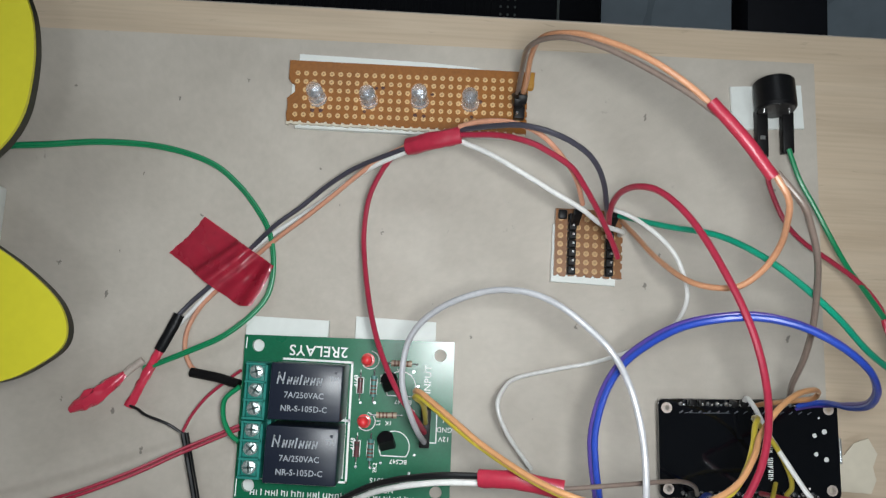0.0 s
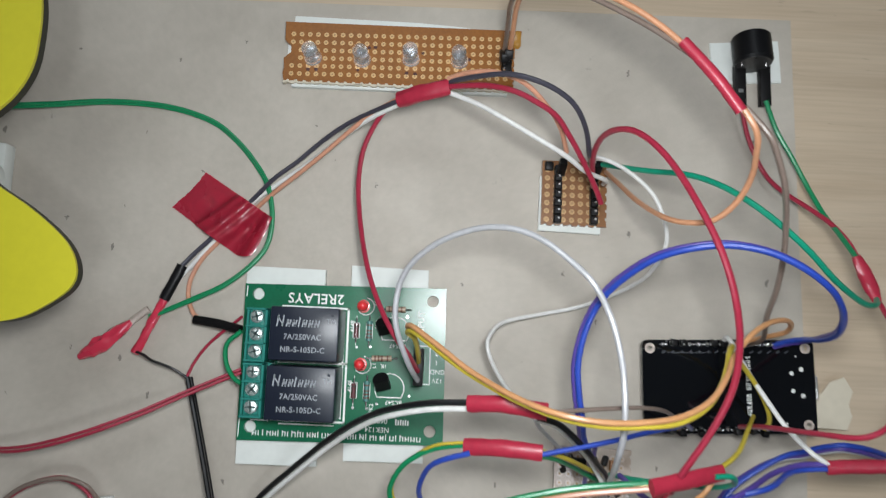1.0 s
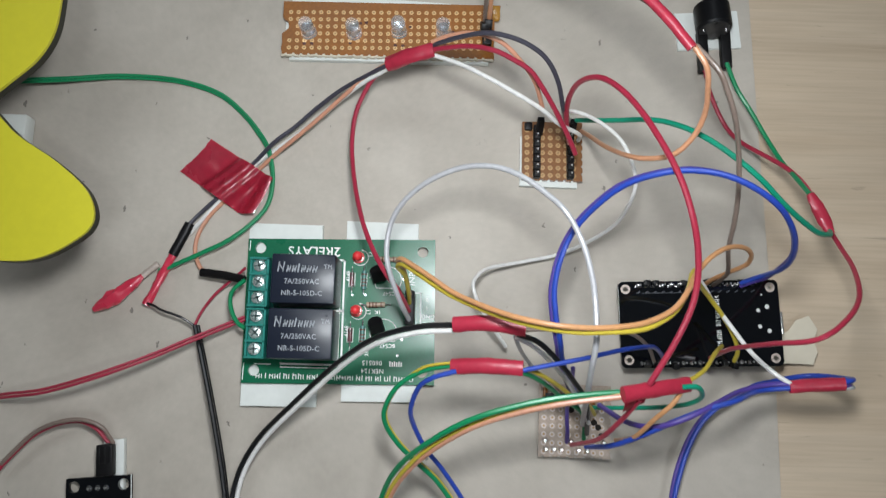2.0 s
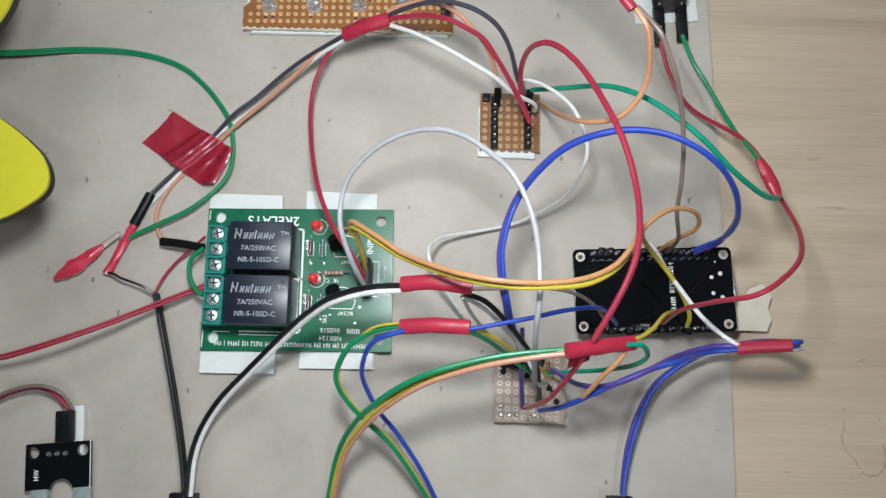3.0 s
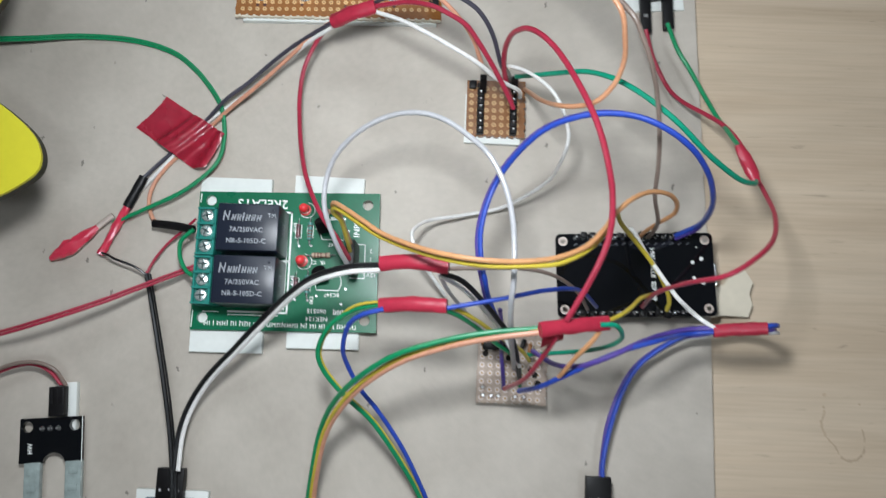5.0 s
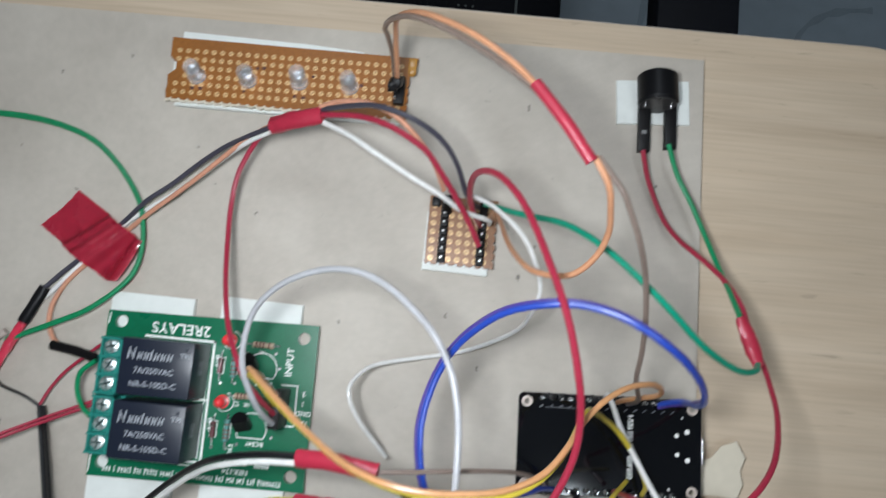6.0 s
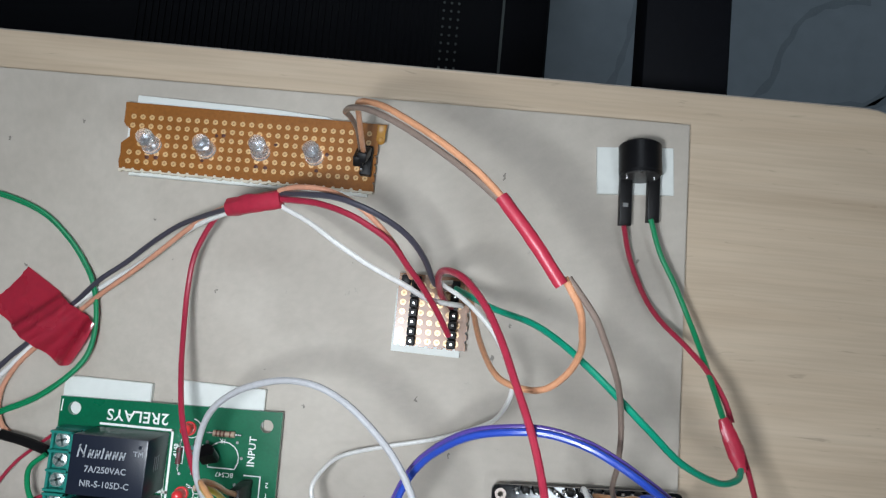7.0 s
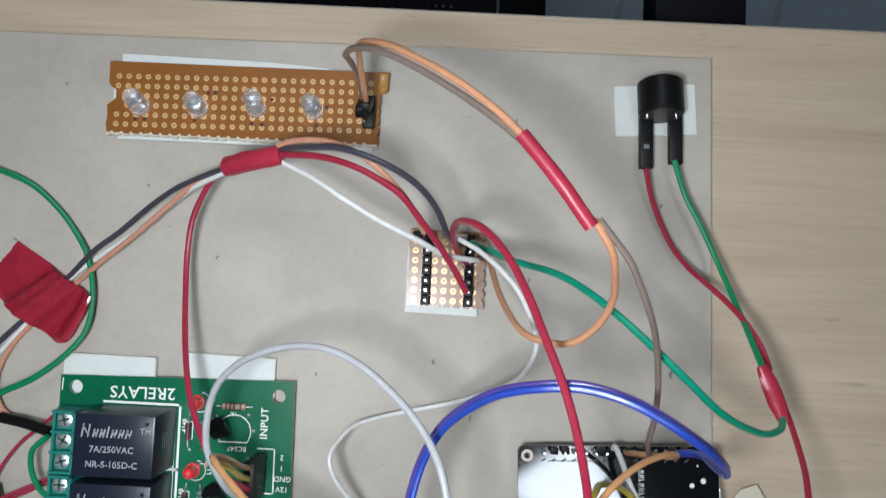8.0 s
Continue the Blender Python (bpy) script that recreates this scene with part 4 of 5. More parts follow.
def front_module(name, cx, cy, w, h, mat, label, plug, tape=None):
    s = thing(name, at(cx, cy, 0), label, "circuit board")
    part("circuit_board", slab(rounded(-w / 2, w / 2, -h, 0, 0.4), 2.4, 4.0, 0.06), mat, s)
    x0, x1, y0, y1 = plug
    part("pin_header", box(x0, x1, y0 - 2.6, y0, 4.0, 6.6, bevel=0.2), HEADER_BLACK, s)
    part("crimp_plug", box(x0, x1, y0, y1, 4.2, 7.2, bevel=0.3), HEADER_BLACK, s, "black three-way crimp plug")
    bm = bmesh.new()
    n = 3
    for k in range(n):
        add_box(bm, x0 + (x1 - x0) * (k + 0.5) / n - 0.32, x0 + (x1 - x0) * (k + 0.5) / n + 0.34, (y0 + y1) / 2 - 1.4 + 0.3 * (k % 2), (y0 + y1) / 2 - 0.5 + 0.2 * (k % 2), 7.1, 7.35, bevel=0.15, seg=1)
    part("latch_window", bm, TIN, s)
    bm = bmesh.new()
    for k in range(8):
        add_cyl(bm, -w / 2 + 1.6 + (w - 3.2) * (k % 4) / 3, -2.0 - 2.6 * (k // 4), 4.0, 4.4, 0.7, 0.5, n=10)
    part("solder_joints", bm, TIN, s)
    part("foam_tape", box(-w / 2 - 3.6, w / 2 + 3.6, -h, 2.2, 0, 2.4, bevel=0.2) if tape else box(-w / 2 + 1, w / 2 - 1, -h, -2, 0, 2.4), WHITE_TAPE, s)


front_module("sensor_module", -4.6, -94.6, 15.4, 24, BLUE_PCB, "small blue sensor module on white foam tape", (-3.6, 4.8, -1.8, 9.3), tape=True)
front_module("sensor_module", 128.2, -95.2, 17.2, 24, RED_PCB, "small red sensor module with a black three-way plug", (-5.3, 2.4, 0.6, 12.0))


def glide(pts, per=6):
    """Points along a smooth curve through the given ones."""
    p = [Vector(q) for q in pts]
    p = [p[0] * 2 - p[1]] + p + [p[-1] * 2 - p[-2]]
    out = []
    for i in range(1, len(p) - 2):
        a, b, c, d = p[i - 1:i + 3]
        for k in range(per):
            t = k / per
            out.append(0.5 * (2 * b + (c - a) * t + (2 * a - 5 * b + 4 * c - d) * t * t + (3 * b - a - 3 * c + d) * t ** 3))
    out.append(p[-2])
    return out


def closed_glide(pts, per=6):
    """Smooth closed outline through the given corners, counter-clockwise."""
    if sum(a[0] * b[1] - b[0] * a[1] for a, b in zip(pts, pts[1:] + pts[:1])) < 0:
        pts = pts[::-1]
    loop = [(x, y, 0) for x, y in pts]
    path = glide(loop[-2:] + loop + loop[:3], per)
    return [(p.x, p.y) for p in path[2 * per:(2 + len(loop)) * per]]


def fan():
    s = thing("fan", at(-84, 30, 0), "bright yellow plastic fan on a small motor", "fan")
    part("motor", cyl(0, 0, 6, 36, 6.6, n=28), WHITE_TAPE, s, "white motor can")
    part("mount", box(-20, 5.5, -12, 12, 0, 6, bevel=1.0), WHITE_TAPE, s, "white taped motor mount")
    part("shaft", cyl(0, 0, 36, 50, 1.2, n=12), TIN, s)
    part("hub", cyl(0, 0, 41, 51, 8, 7, n=28), YELLOW, s)
    lower = [(4, 8), (16, 1.5), (25, -6.8), (35.2, -13.2), (43.0, -19.2), (46.8, -23.6), (48.5, -28.4), (47.6, -32.5), (43.6, -36.2), (37, -40.1), (29.5, -41.8), (20, -40.6), (10, -33), (2, -18), (-2, -6)]
    upper = [(8, -2), (14.6, 2.0), (22.4, 9.0), (28.2, 15.0), (31.7, 22), (32.8, 30), (32.5, 40), (30, 50), (24.5, 58), (14, 62), (0, 58), (-8, 44), (-9, 26), (-6, 8)]
    back = [(-2, 7), (-12, 16), (-28, 22), (-44, 20), (-52, 10), (-50, -4), (-40, -12), (-22, -11), (-6, -6)]
    for pts in (lower, upper, back):
        q = closed_glide(pts)
        cx, cy = sum(p[0] for p in q) / len(q), sum(p[1] for p in q) / len(q)
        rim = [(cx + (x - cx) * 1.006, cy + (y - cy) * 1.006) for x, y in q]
        b = part("blade", slab(q, 42.4, 43.4), YELLOW, s)
        # shade on the blade's underside edge, put in as a near-black slab
        part("rim", slab(rim, 40.0, 42.4), RIM_SHADE_AND_BAND, b, "dark slab standing in for shade along the blade edge")


fan()


# ---- tape flag, sleeves and wires ----


FLAG_TAPE = material("glossy_red_tape", (0.58, 0.034, 0.072), 0.27, vary=0.1, scale=90, grain=500, bump=0.15, coat=1.0)


def tape_flag():
    """Red tape stuck down over three wires, bulging along them."""
    a, b, c, d = Vector((-19.6, 36.6)), Vector((-29.0, 25.4)), Vector((-4.2, 8.8)), Vector((2.6, 22.8))
    rng = random.Random(5)
    bm = bmesh.new()
    nu, nv = 48, 22
    rows = []
    for i in range(nu + 1):
        u = i / nu
        row = []
        for k in range(nv + 1):
            v = k / nv
            v *= 1 - 0.16 * max(0.0, (u - 0.8) / 0.2) ** 2
            p = (a.lerp(b, v)).lerp(d.lerp(c, v), u)
            ridge = 0.66 - 0.17 * v
            h = 4.3 * math.exp(-((u - ridge) / 0.17) ** 4) * (0.8 + 0.12 * math.cos((u - ridge) * 40)) + 4.0 * math.exp(-((u - 0.97) / 0.10) ** 2)
            h += 0.25 * noise.noise(Vector((u * 6, v * 4, 0))) * (0.4 + u)
            if i == 0:
                p += Vector((0.8, -0.7)) * (0.5 - abs(v - 0.5)) * 1.4 + Vector((rng.uniform(-0.15, 0.15), rng.uniform(-0.15, 0.15)))
            if i == nu:
                p += Vector((0.6, 0.2)) * math.sin(v * 3.1)
            row.append(bm.verts.new((p.x * MM, p.y * MM, (0.8 + h) * MM)))
        rows.append(row)
    for i in range(nu):
        for k in range(nv):
            bm.faces.new((rows[i][k], rows[i][k + 1], rows[i + 1][k + 1], rows[i + 1][k]))
    bmesh.ops.solidify(bm, geom=list(bm.faces), thickness=-0.15 * MM)
    bmesh.ops.recalc_face_normals(bm, faces=list(bm.faces))
    tagged(part("tape_flag", bm, FLAG_TAPE), "crumpled red insulating tape holding three wires down", "tape")


tape_flag()


def sweep(path, radius, n=10, flat=1.0, wobble=0.0, seed=0):
    """A closed tube along a path in millimetres; radius may be a function of 0..1."""
    bm = bmesh.new()
    rings = []
    d0 = (path[1] - path[0]).normalized()
    side = d0.cross(Vector((0, 0, 1)))
    side = side.normalized() if side.length > 0.1 else Vector((1, 0, 0))
    for i, q in enumerate(path):
        d = (path[min(i + 1, len(path) - 1)] - path[max(i - 1, 0)]).normalized()
        s = (side - d * side.dot(d)).normalized()
        side = s
        v = s.cross(d).normalized()
        r = radius(i / (len(path) - 1)) if callable(radius) else radius
        ring = []
        for k in range(n):
            a = 2 * math.pi * k / n
            rr = r * (1 + wobble * noise.noise(Vector((q.x * 0.35 + seed, q.y * 0.35, k * 0.9))))
            ring.append(bm.verts.new((q + s * (rr * math.cos(a)) + v * (rr * flat * math.sin(a))) * MM))
        rings.append(ring)
    for a, b in zip(rings, rings[1:]):
        for k in range(n):
            bm.faces.new((a[k], a[(k + 1) % n], b[(k + 1) % n], b[k]))
    bm.faces.new(rings[0][::-1])
    bm.faces.new(rings[-1])
    bmesh.ops.recalc_face_normals(bm, faces=list(bm.faces))
    return bm


def sleeve(name, pts, r, mat, label, flat=0.8, wobble=0.14, taper=0.0, category="tape"):
    path = glide(pts, 8)
    f = (lambda t: r * (1 - taper * abs(2 * t - 1) ** 2)) if taper else r
    return tagged(part(name, sweep(path, f, 14, flat, wobble, len(pts) + pts[0][0]), mat), label, category)


def wire(colour, r, label, pts):
    return tagged(part("jumper_wire", sweep(glide(pts, 6), r, 9), WIRE[colour]), label, "wire", "jumper wires")


# jumper wires: colour, radius, label and the points that each one passes through, in millimetres
wire("green", 0.56, "green wire lying in a wide curve across the board", [(-83.0, 51.6, 8.2), (-80.6, 52.4, 7.0), (-67.3, 54.2, 4.8), (-50.7, 56.7, 2.0), (-33.3, 56.3, 0.8), (-19.1, 52.4, 0.8), (-10.3, 46.0, 0.8), (-3.8, 38.5, 1.4), (0.2, 31.9, 2.7), (2.0, 23.0, 3.0), (1.2, 15.0, 3.3), (-2.5, 9.0, 3.9), (-9.9, 2.5, 4.5), (-18.3, -1.8, 4.0), (-27.0, -5.8, 3.1), (-32.3, -8.0, 2.4)])
wire("green", 0.54, "green wire lying in a wide curve across the board", [(-83.2, 52.1, 8.9), (-80.7, 53.0, 7.8), (-67.4, 54.8, 5.5), (-50.7, 57.3, 2.8), (-33.2, 56.9, 1.6), (-18.8, 52.9, 1.6), (-9.9, 46.4, 1.6), (-3.3, 38.9, 2.1), (0.8, 32.1, 3.5), (2.6, 23.1, 3.8), (1.8, 14.8, 4.0), (-2.1, 8.6, 4.7), (-9.5, 2.0, 5.2), (-18.0, -2.4, 4.8), (-26.7, -6.3, 3.9), (-32.1, -8.6, 3.1)])
wire("navy", 0.68, "dark navy wire running under the red tape", [(40.1, 55.4, 21.6), (31.1, 53.2, 15.3), (23.7, 50.8, 10.3), (16.5, 46.4, 7.0), (9.1, 40.0, 5.6), (2.3, 34.6, 5.0), (-4.5, 28.2, 2.3), (-10.4, 22.1, 2.3), (-16.2, 16.0, 1.6), (-20.7, 11.5, 1.4), (-24.3, 6.9, 2.3)])
wire("white", 0.68, "white wire running under the red tape", [(40.2, 54.9, 20.0), (31.3, 51.8, 14.6), (24.4, 48.8, 8.8), (16.8, 43.8, 4.3), (9.2, 38.5, 1.9), (2.1, 33.4, 1.0), (-3.8, 28.3, 1.7), (-9.6, 21.6, 1.5), (-15.1, 15.6, 0.8), (-20.1, 9.6, 0.8), (-24.4, 4.2, 0.8), (-26.4, 1.6, 0.8)])
wire("peach", 0.68, "salmon wire running under the red tape to a plug", [(40.2, 56.2, 21.2), (33.2, 53.8, 15.9), (26.1, 49.5, 11.6), (18.6, 43.3, 8.8), (11.4, 37.4, 6.8), (4.4, 32.0, 4.9), (-1.9, 27.0, 2.3), (-8.2, 20.9, 1.1), (-14.1, 15.1, 0.8), (-18.5, 9.9, 0.8), (-21.1, 3.5, 1.8), (-21.2, -2.0, 2.3), (-19.5, -6.3, 2.3), (-17.6, -8.1, 2.3)])
wire("red", 0.72, "red wire drooping from a taped bundle to the relay plug", [(40.1, 55.3, 19.0), (36.6, 54.5, 16.9), (33.1, 50.9, 14.3), (29.6, 43.4, 12.2), (28.5, 34.6, 11.1), (29.3, 25.4, 12.7), (31.6, 14.3, 17.5), (34.8, 3.8, 22.5), (38.6, -4.6, 25.6), (42.3, -10.8, 27.6), (45.6, -15.0, 26.4), (48.7, -20.3, 16.8)])
wire("peach", 0.68, "salmon jumper wire leading to the small brown perforated board", [(53.3, 59.8, 28.2), (58.5, 60.6, 31.3), (66.3, 59.8, 34.9), (74.1, 56.6, 35.7), (80.7, 51.3, 32.4), (84.4, 47.0, 29.4), (87.3, 42.0, 23.0)])
wire("navy", 0.72, "dark navy jumper wire leading to the small brown perforated board", [(53.7, 59.2, 27.7), (61.6, 58.4, 35.2), (69.2, 57.5, 40.2), (76.8, 55.2, 42.0), (83.1, 52.3, 41.3), (87.3, 49.4, 38.6), (90.6, 45.6, 33.4), (92.9, 41.2, 26.6), (94.6, 40.6, 20.0), (96.2, 40.6, 13.0), (97.4, 41.2, 8.0)])
wire("red", 0.77, "red jumper wire leading to the small brown perforated board", [(53.7, 57.9, 27.4), (63.4, 57.0, 32.2), (71.2, 54.9, 34.7), (77.3, 52.1, 34.6), (82.4, 48.8, 34.3), (86.5, 44.1, 31.9), (89.9, 40.2, 28.4), (93.4, 35.6, 24.7), (96.1, 31.4, 22.1), (97.8, 28.6, 19.8)])
wire("white", 0.68, "white jumper wire leading to the small brown perforated board", [(53.6, 56.4, 26.9), (61.7, 52.6, 29.6), (69.6, 47.7, 32.1), (77.7, 43.3, 31.8), (86.1, 39.7, 28.3), (92.4, 37.0, 22.9), (99.7, 36.5, 15.2), (100.6, 36.6, 9.0)])
wire("white", 0.58, "white jumper wire lying loosely across the board", [(97.6, 42.6, 10.0), (95.2, 41.1, 23.0), (100.6, 37.6, 28.3), (107.1, 31.6, 31.4), (111.0, 25.6, 31.6), (113.9, 17.9, 27.8), (112.3, 11.0, 21.8), (108.6, 6.5, 12.8), (96.7, 0.8, 4.4), (84.2, -2.3, 3.9), (73.5, -5.0, 7.5), (69.3, -8.0, 12.8), (67.5, -12.5, 17.6), (70.7, -19.8, 15.3), (78.3, -29.5, 7.5)])
wire("red", 0.81, "red jumper wire arching high over the board", [(98.0, 36.2, 7.0), (95.8, 37.4, 16.5), (94.2, 40.6, 25.5), (94.2, 42.8, 34.0), (95.7, 43.2, 41.6), (98.7, 41.9, 47.6), (101.8, 39.0, 51.4), (105.2, 34.3, 54.6), (108.2, 28.2, 58.0), (111.0, 21.1, 61.3), (113.8, 14.2, 63.2), (116.1, 7.3, 64.4), (118.1, -0.4, 64.3), (119.7, -7.9, 62.3), (120.0, -15.7, 59.9), (118.6, -22.4, 58.0), (115.1, -30.4, 55.7), (110.0, -39.8, 52.2)])
wire("apricot", 0.72, "pale orange jumper wire looping under a red sleeve", [(117.7, 41.7, 69.3), (121.0, 36.3, 68.8), (122.6, 32.1, 64.6), (123.6, 28.1, 59.2), (122.1, 23.5, 54.7), (118.1, 19.7, 51.5), (113.2, 19.3, 48.1), (108.5, 21.3, 43.1), (105.3, 27.6, 30.3), (103.5, 35.9, 14.9), (102.5, 41.5, 4.0)])
wire("brown", 0.64, "grey-brown jumper wire hanging down from a red sleeve", [(118.6, 41.8, 68.8), (123.5, 35.4, 69.7), (126.0, 31.3, 68.0), (129.2, 25.7, 64.2), (132.1, 20.2, 58.4), (134.6, 11.8, 51.4), (136.2, 4.3, 43.8), (137.5, -2.0, 35.0), (141.0, -7.0, 24.6), (141.9, -8.4, 16.0), (142.1, -9.0, 9.4)])
wire("brown", 0.58, "grey-brown jumper wire hanging down from a red sleeve", [(118.9, 41.9, 67.6), (123.8, 35.5, 68.5), (126.3, 31.4, 66.8), (129.5, 25.8, 63.0), (132.4, 20.3, 57.2), (134.9, 12.0, 50.2), (136.5, 4.5, 42.6), (137.8, -1.9, 33.8), (141.0, -7.0, 24.6), (141.9, -8.4, 16.0), (142.1, -9.0, 9.4)])
wire("apricot", 0.72, "pale orange jumper wire arching from the LED strip", [(71.0, 73.9, 10.1), (71.2, 75.7, 20.6), (71.2, 79.4, 31.9), (72.6, 79.1, 43.9), (78.9, 75.5, 55.0), (86.0, 70.6, 61.8), (92.8, 66.0, 65.5), (100.3, 60.4, 67.1), (107.2, 53.7, 68.5)])
wire("brown", 0.68, "grey-brown jumper wire arching from the LED strip", [(69.9, 74.5, 7.1), (69.8, 78.4, 20.5), (69.3, 78.6, 32.6), (69.4, 77.2, 41.7), (71.8, 76.3, 48.7), (76.7, 74.1, 55.6), (84.0, 70.0, 60.8), (92.9, 64.4, 63.9), (100.5, 58.8, 66.4), (107.3, 52.9, 68.5)])
wire("green", 0.72, "green jumper wire plugged onto the buzzer", [(149.7, 64.8, 7.5), (152.7, 55.8, 7.7), (157.0, 47.9, 7.8), (161.3, 38.0, 9.2), (163.7, 29.6, 13.2), (163.8, 23.3, 20.5), (163.8, 14.7, 30.1)])
wire("red", 0.72, "red jumper wire plugged onto the buzzer", [(142.5, 62.4, 7.5), (145.4, 54.0, 4.7), (150.1, 44.5, 3.5), (154.0, 38.0, 6.5), (159.6, 31.4, 12.6), (163.4, 25.8, 18.2), (166.5, 19.7, 21.7), (168.4, 14.0, 23.0)])
wire("teal", 0.77, "green jumper wire leading to the small brown perforated board", [(167.9, 4.4, 31.1), (165.5, 2.5, 35.2), (159.2, 2.3, 40.5), (148.8, 6.6, 47.8), (140.3, 13.3, 51.6), (133.4, 19.5, 51.4), (127.2, 25.1, 49.0), (121.7, 29.7, 44.8), (115.9, 33.3, 39.0), (107.3, 36.2, 29.7), (98.7, 40.7, 16.4)])
wire("red", 0.68, "red jumper wire soldered to the controller board", [(170.8, 8.7, 22.9), (171.3, 0.6, 29.4), (169.1, -7.9, 40.1), (163.2, -17.1, 52.4), (154.6, -24.1, 60.6), (147.2, -28.4, 61.6), (141.2, -29.0, 51.2), (137.8, -29.7, 33.0), (138.8, -31.6, 14.0)])
wire("blue", 0.77, "blue jumper wire arching high over the board", [(100.2, -47.4, 15.2), (92.0, -35.5, 33.6), (89.4, -29.2, 43.0), (88.0, -22.0, 44.7), (87.9, -14.8, 44.1), (90.0, -6.1, 44.2), (93.5, 0.8, 46.5), (98.4, 6.0, 51.9), (103.9, 9.6, 56.8), (110.9, 11.5, 60.6), (118.0, 12.0, 62.8), (125.0, 10.6, 65.1), (131.0, 7.9, 66.2), (136.6, 4.6, 65.4), (141.5, 1.4, 62.1), (146.6, -2.4, 55.0), (150.6, -5.7, 44.7), (153.2, -7.0, 32.3), (154.6, -6.8, 19.1), (153.0, -7.3, 13.5), (150.2, -8.4, 10.5)])
wire("purple", 0.72, "purple jumper wire arching high over the board", [(99.6, -47.8, 13.8), (91.4, -35.9, 32.2), (88.8, -29.4, 41.6), (87.3, -22.1, 43.3), (87.2, -14.8, 42.8), (89.4, -5.9, 42.9), (93.0, 1.2, 45.2), (98.0, 6.6, 50.5), (103.7, 10.3, 55.5), (110.8, 12.2, 59.2), (118.0, 12.7, 61.5), (125.2, 11.2, 63.7), (131.3, 8.5, 64.8), (136.9, 5.2, 64.0), (141.9, 2.0, 60.7), (147.0, -1.9, 53.7), (151.0, -5.1, 43.4), (153.4, -6.4, 30.9), (155.2, -7.3, 17.7), (153.2, -8.0, 12.2), (150.5, -9.1, 9.2)])
wire("grey", 0.76, "grey jumper wire arching over from the relay plug", [(48.7, -22.8, 16.8), (46.4, -18.4, 25.6), (43.4, -10.6, 31.0), (42.4, -4.6, 32.0), (43.3, 2.6, 33.0), (46.3, 7.8, 36.0), (51.3, 11.8, 40.0), (56.5, 14.3, 43.2), (62.1, 15.9, 45.8), (67.5, 16.2, 47.8), (72.8, 15.2, 49.8), (78.2, 12.6, 51.6), (83.8, 8.3, 53.0), (89.0, 3.0, 54.6), (93.1, -4.1, 54.1), (95.3, -12.4, 55.2), (96.0, -20.5, 56.9), (96.1, -29.7, 56.8), (95.8, -36.5, 52.4), (96.9, -44.0, 39.5), (99.6, -51.6, 19.0)])
wire("orange", 0.68, "orange jumper wire arching from the relay plug to the controller board", [(48.7, -15.3, 16.8), (48.2, -13.2, 24.0), (47.4, -10.0, 32.0), (46.0, -8.4, 37.6), (47.4, -8.4, 41.5), (51.0, -10.8, 44.8), (55.8, -14.2, 47.8), (62.1, -18.6, 51.5), (72.2, -23.6, 60.8), (81.0, -26.2, 65.6), (89.3, -27.2, 66.6), (97.5, -27.0, 65.8), (106.0, -25.6, 64.7), (113.4, -22.1, 62.1), (118.7, -16.7, 57.7), (121.6, -12.7, 53.9), (126.9, -7.3, 50.7), (133.1, -3.9, 46.6), (139.5, -2.9, 41.1), (143.4, -3.8, 35.7), (144.6, -5.5, 29.3), (142.2, -6.8, 21.6), (140.0, -8.0, 14.6), (139.4, -8.9, 9.4)])
wire("yellow", 0.68, "yellow jumper wire arching from the relay plug to the controller board", [(48.7, -17.8, 16.8), (48.6, -15.2, 25.0), (47.9, -11.6, 32.5), (46.0, -9.9, 36.4), (47.4, -9.6, 40.0), (51.0, -11.9, 43.0), (55.7, -15.3, 46.0), (61.9, -19.3, 49.6), (72.0, -24.2, 58.4), (80.9, -27.0, 63.4), (89.3, -28.2, 65.0), (97.6, -28.0, 64.9), (106.0, -27.0, 63.7), (112.7, -23.7, 61.4), (117.5, -19.3, 56.9), (120.8, -14.8, 52.1), (122.6, -11.6, 48.6), (124.6, -9.9, 45.4), (127.0, -10.4, 37.6), (131.4, -12.2, 29.4), (136.0, -15.0, 23.6), (140.6, -19.6, 20.4), (144.4, -25.0, 18.0), (146.8, -29.4, 14.6), (147.0, -32.2, 11.0)])
wire("black", 0.76, "black jumper wire rising from the blue sensor module", [(-2.4, -85.7, 9.6), (-2.4, -74.9, 7.9), (-0.2, -66.3, 7.5), (5.6, -57.4, 10.3), (15.5, -48.0, 16.4), (26.1, -38.7, 24.4), (34.8, -32.5, 32.7), (42.5, -28.8, 39.8), (52.4, -26.5, 44.2), (61.5, -25.9, 45.5)])
wire("white", 0.70, "white jumper wire rising from the blue sensor module", [(-0.8, -85.7, 9.9), (-0.9, -75.1, 8.2), (1.2, -66.9, 7.8), (6.8, -58.4, 10.6), (16.5, -49.1, 16.7), (27.1, -39.9, 24.7), (35.6, -33.8, 33.0), (43.0, -30.3, 40.1), (52.6, -28.0, 44.5), (61.6, -27.4, 45.8)])
wire("white", 0.68, "white jumper wire leaving a red taped bundle", [(77.6, -28.8, 48.2), (83.2, -31.0, 41.2), (89.7, -36.2, 35.4), (93.9, -40.5, 31.4), (98.0, -46.4, 27.4), (100.8, -51.1, 21.7)])
wire("black", 0.72, "black jumper wire leaving a red taped bundle", [(77.7, -28.3, 50.5), (83.2, -30.0, 48.5), (88.7, -34.6, 45.3), (93.1, -39.0, 40.3), (98.5, -45.1, 30.8), (101.5, -54.5, 15.6)])
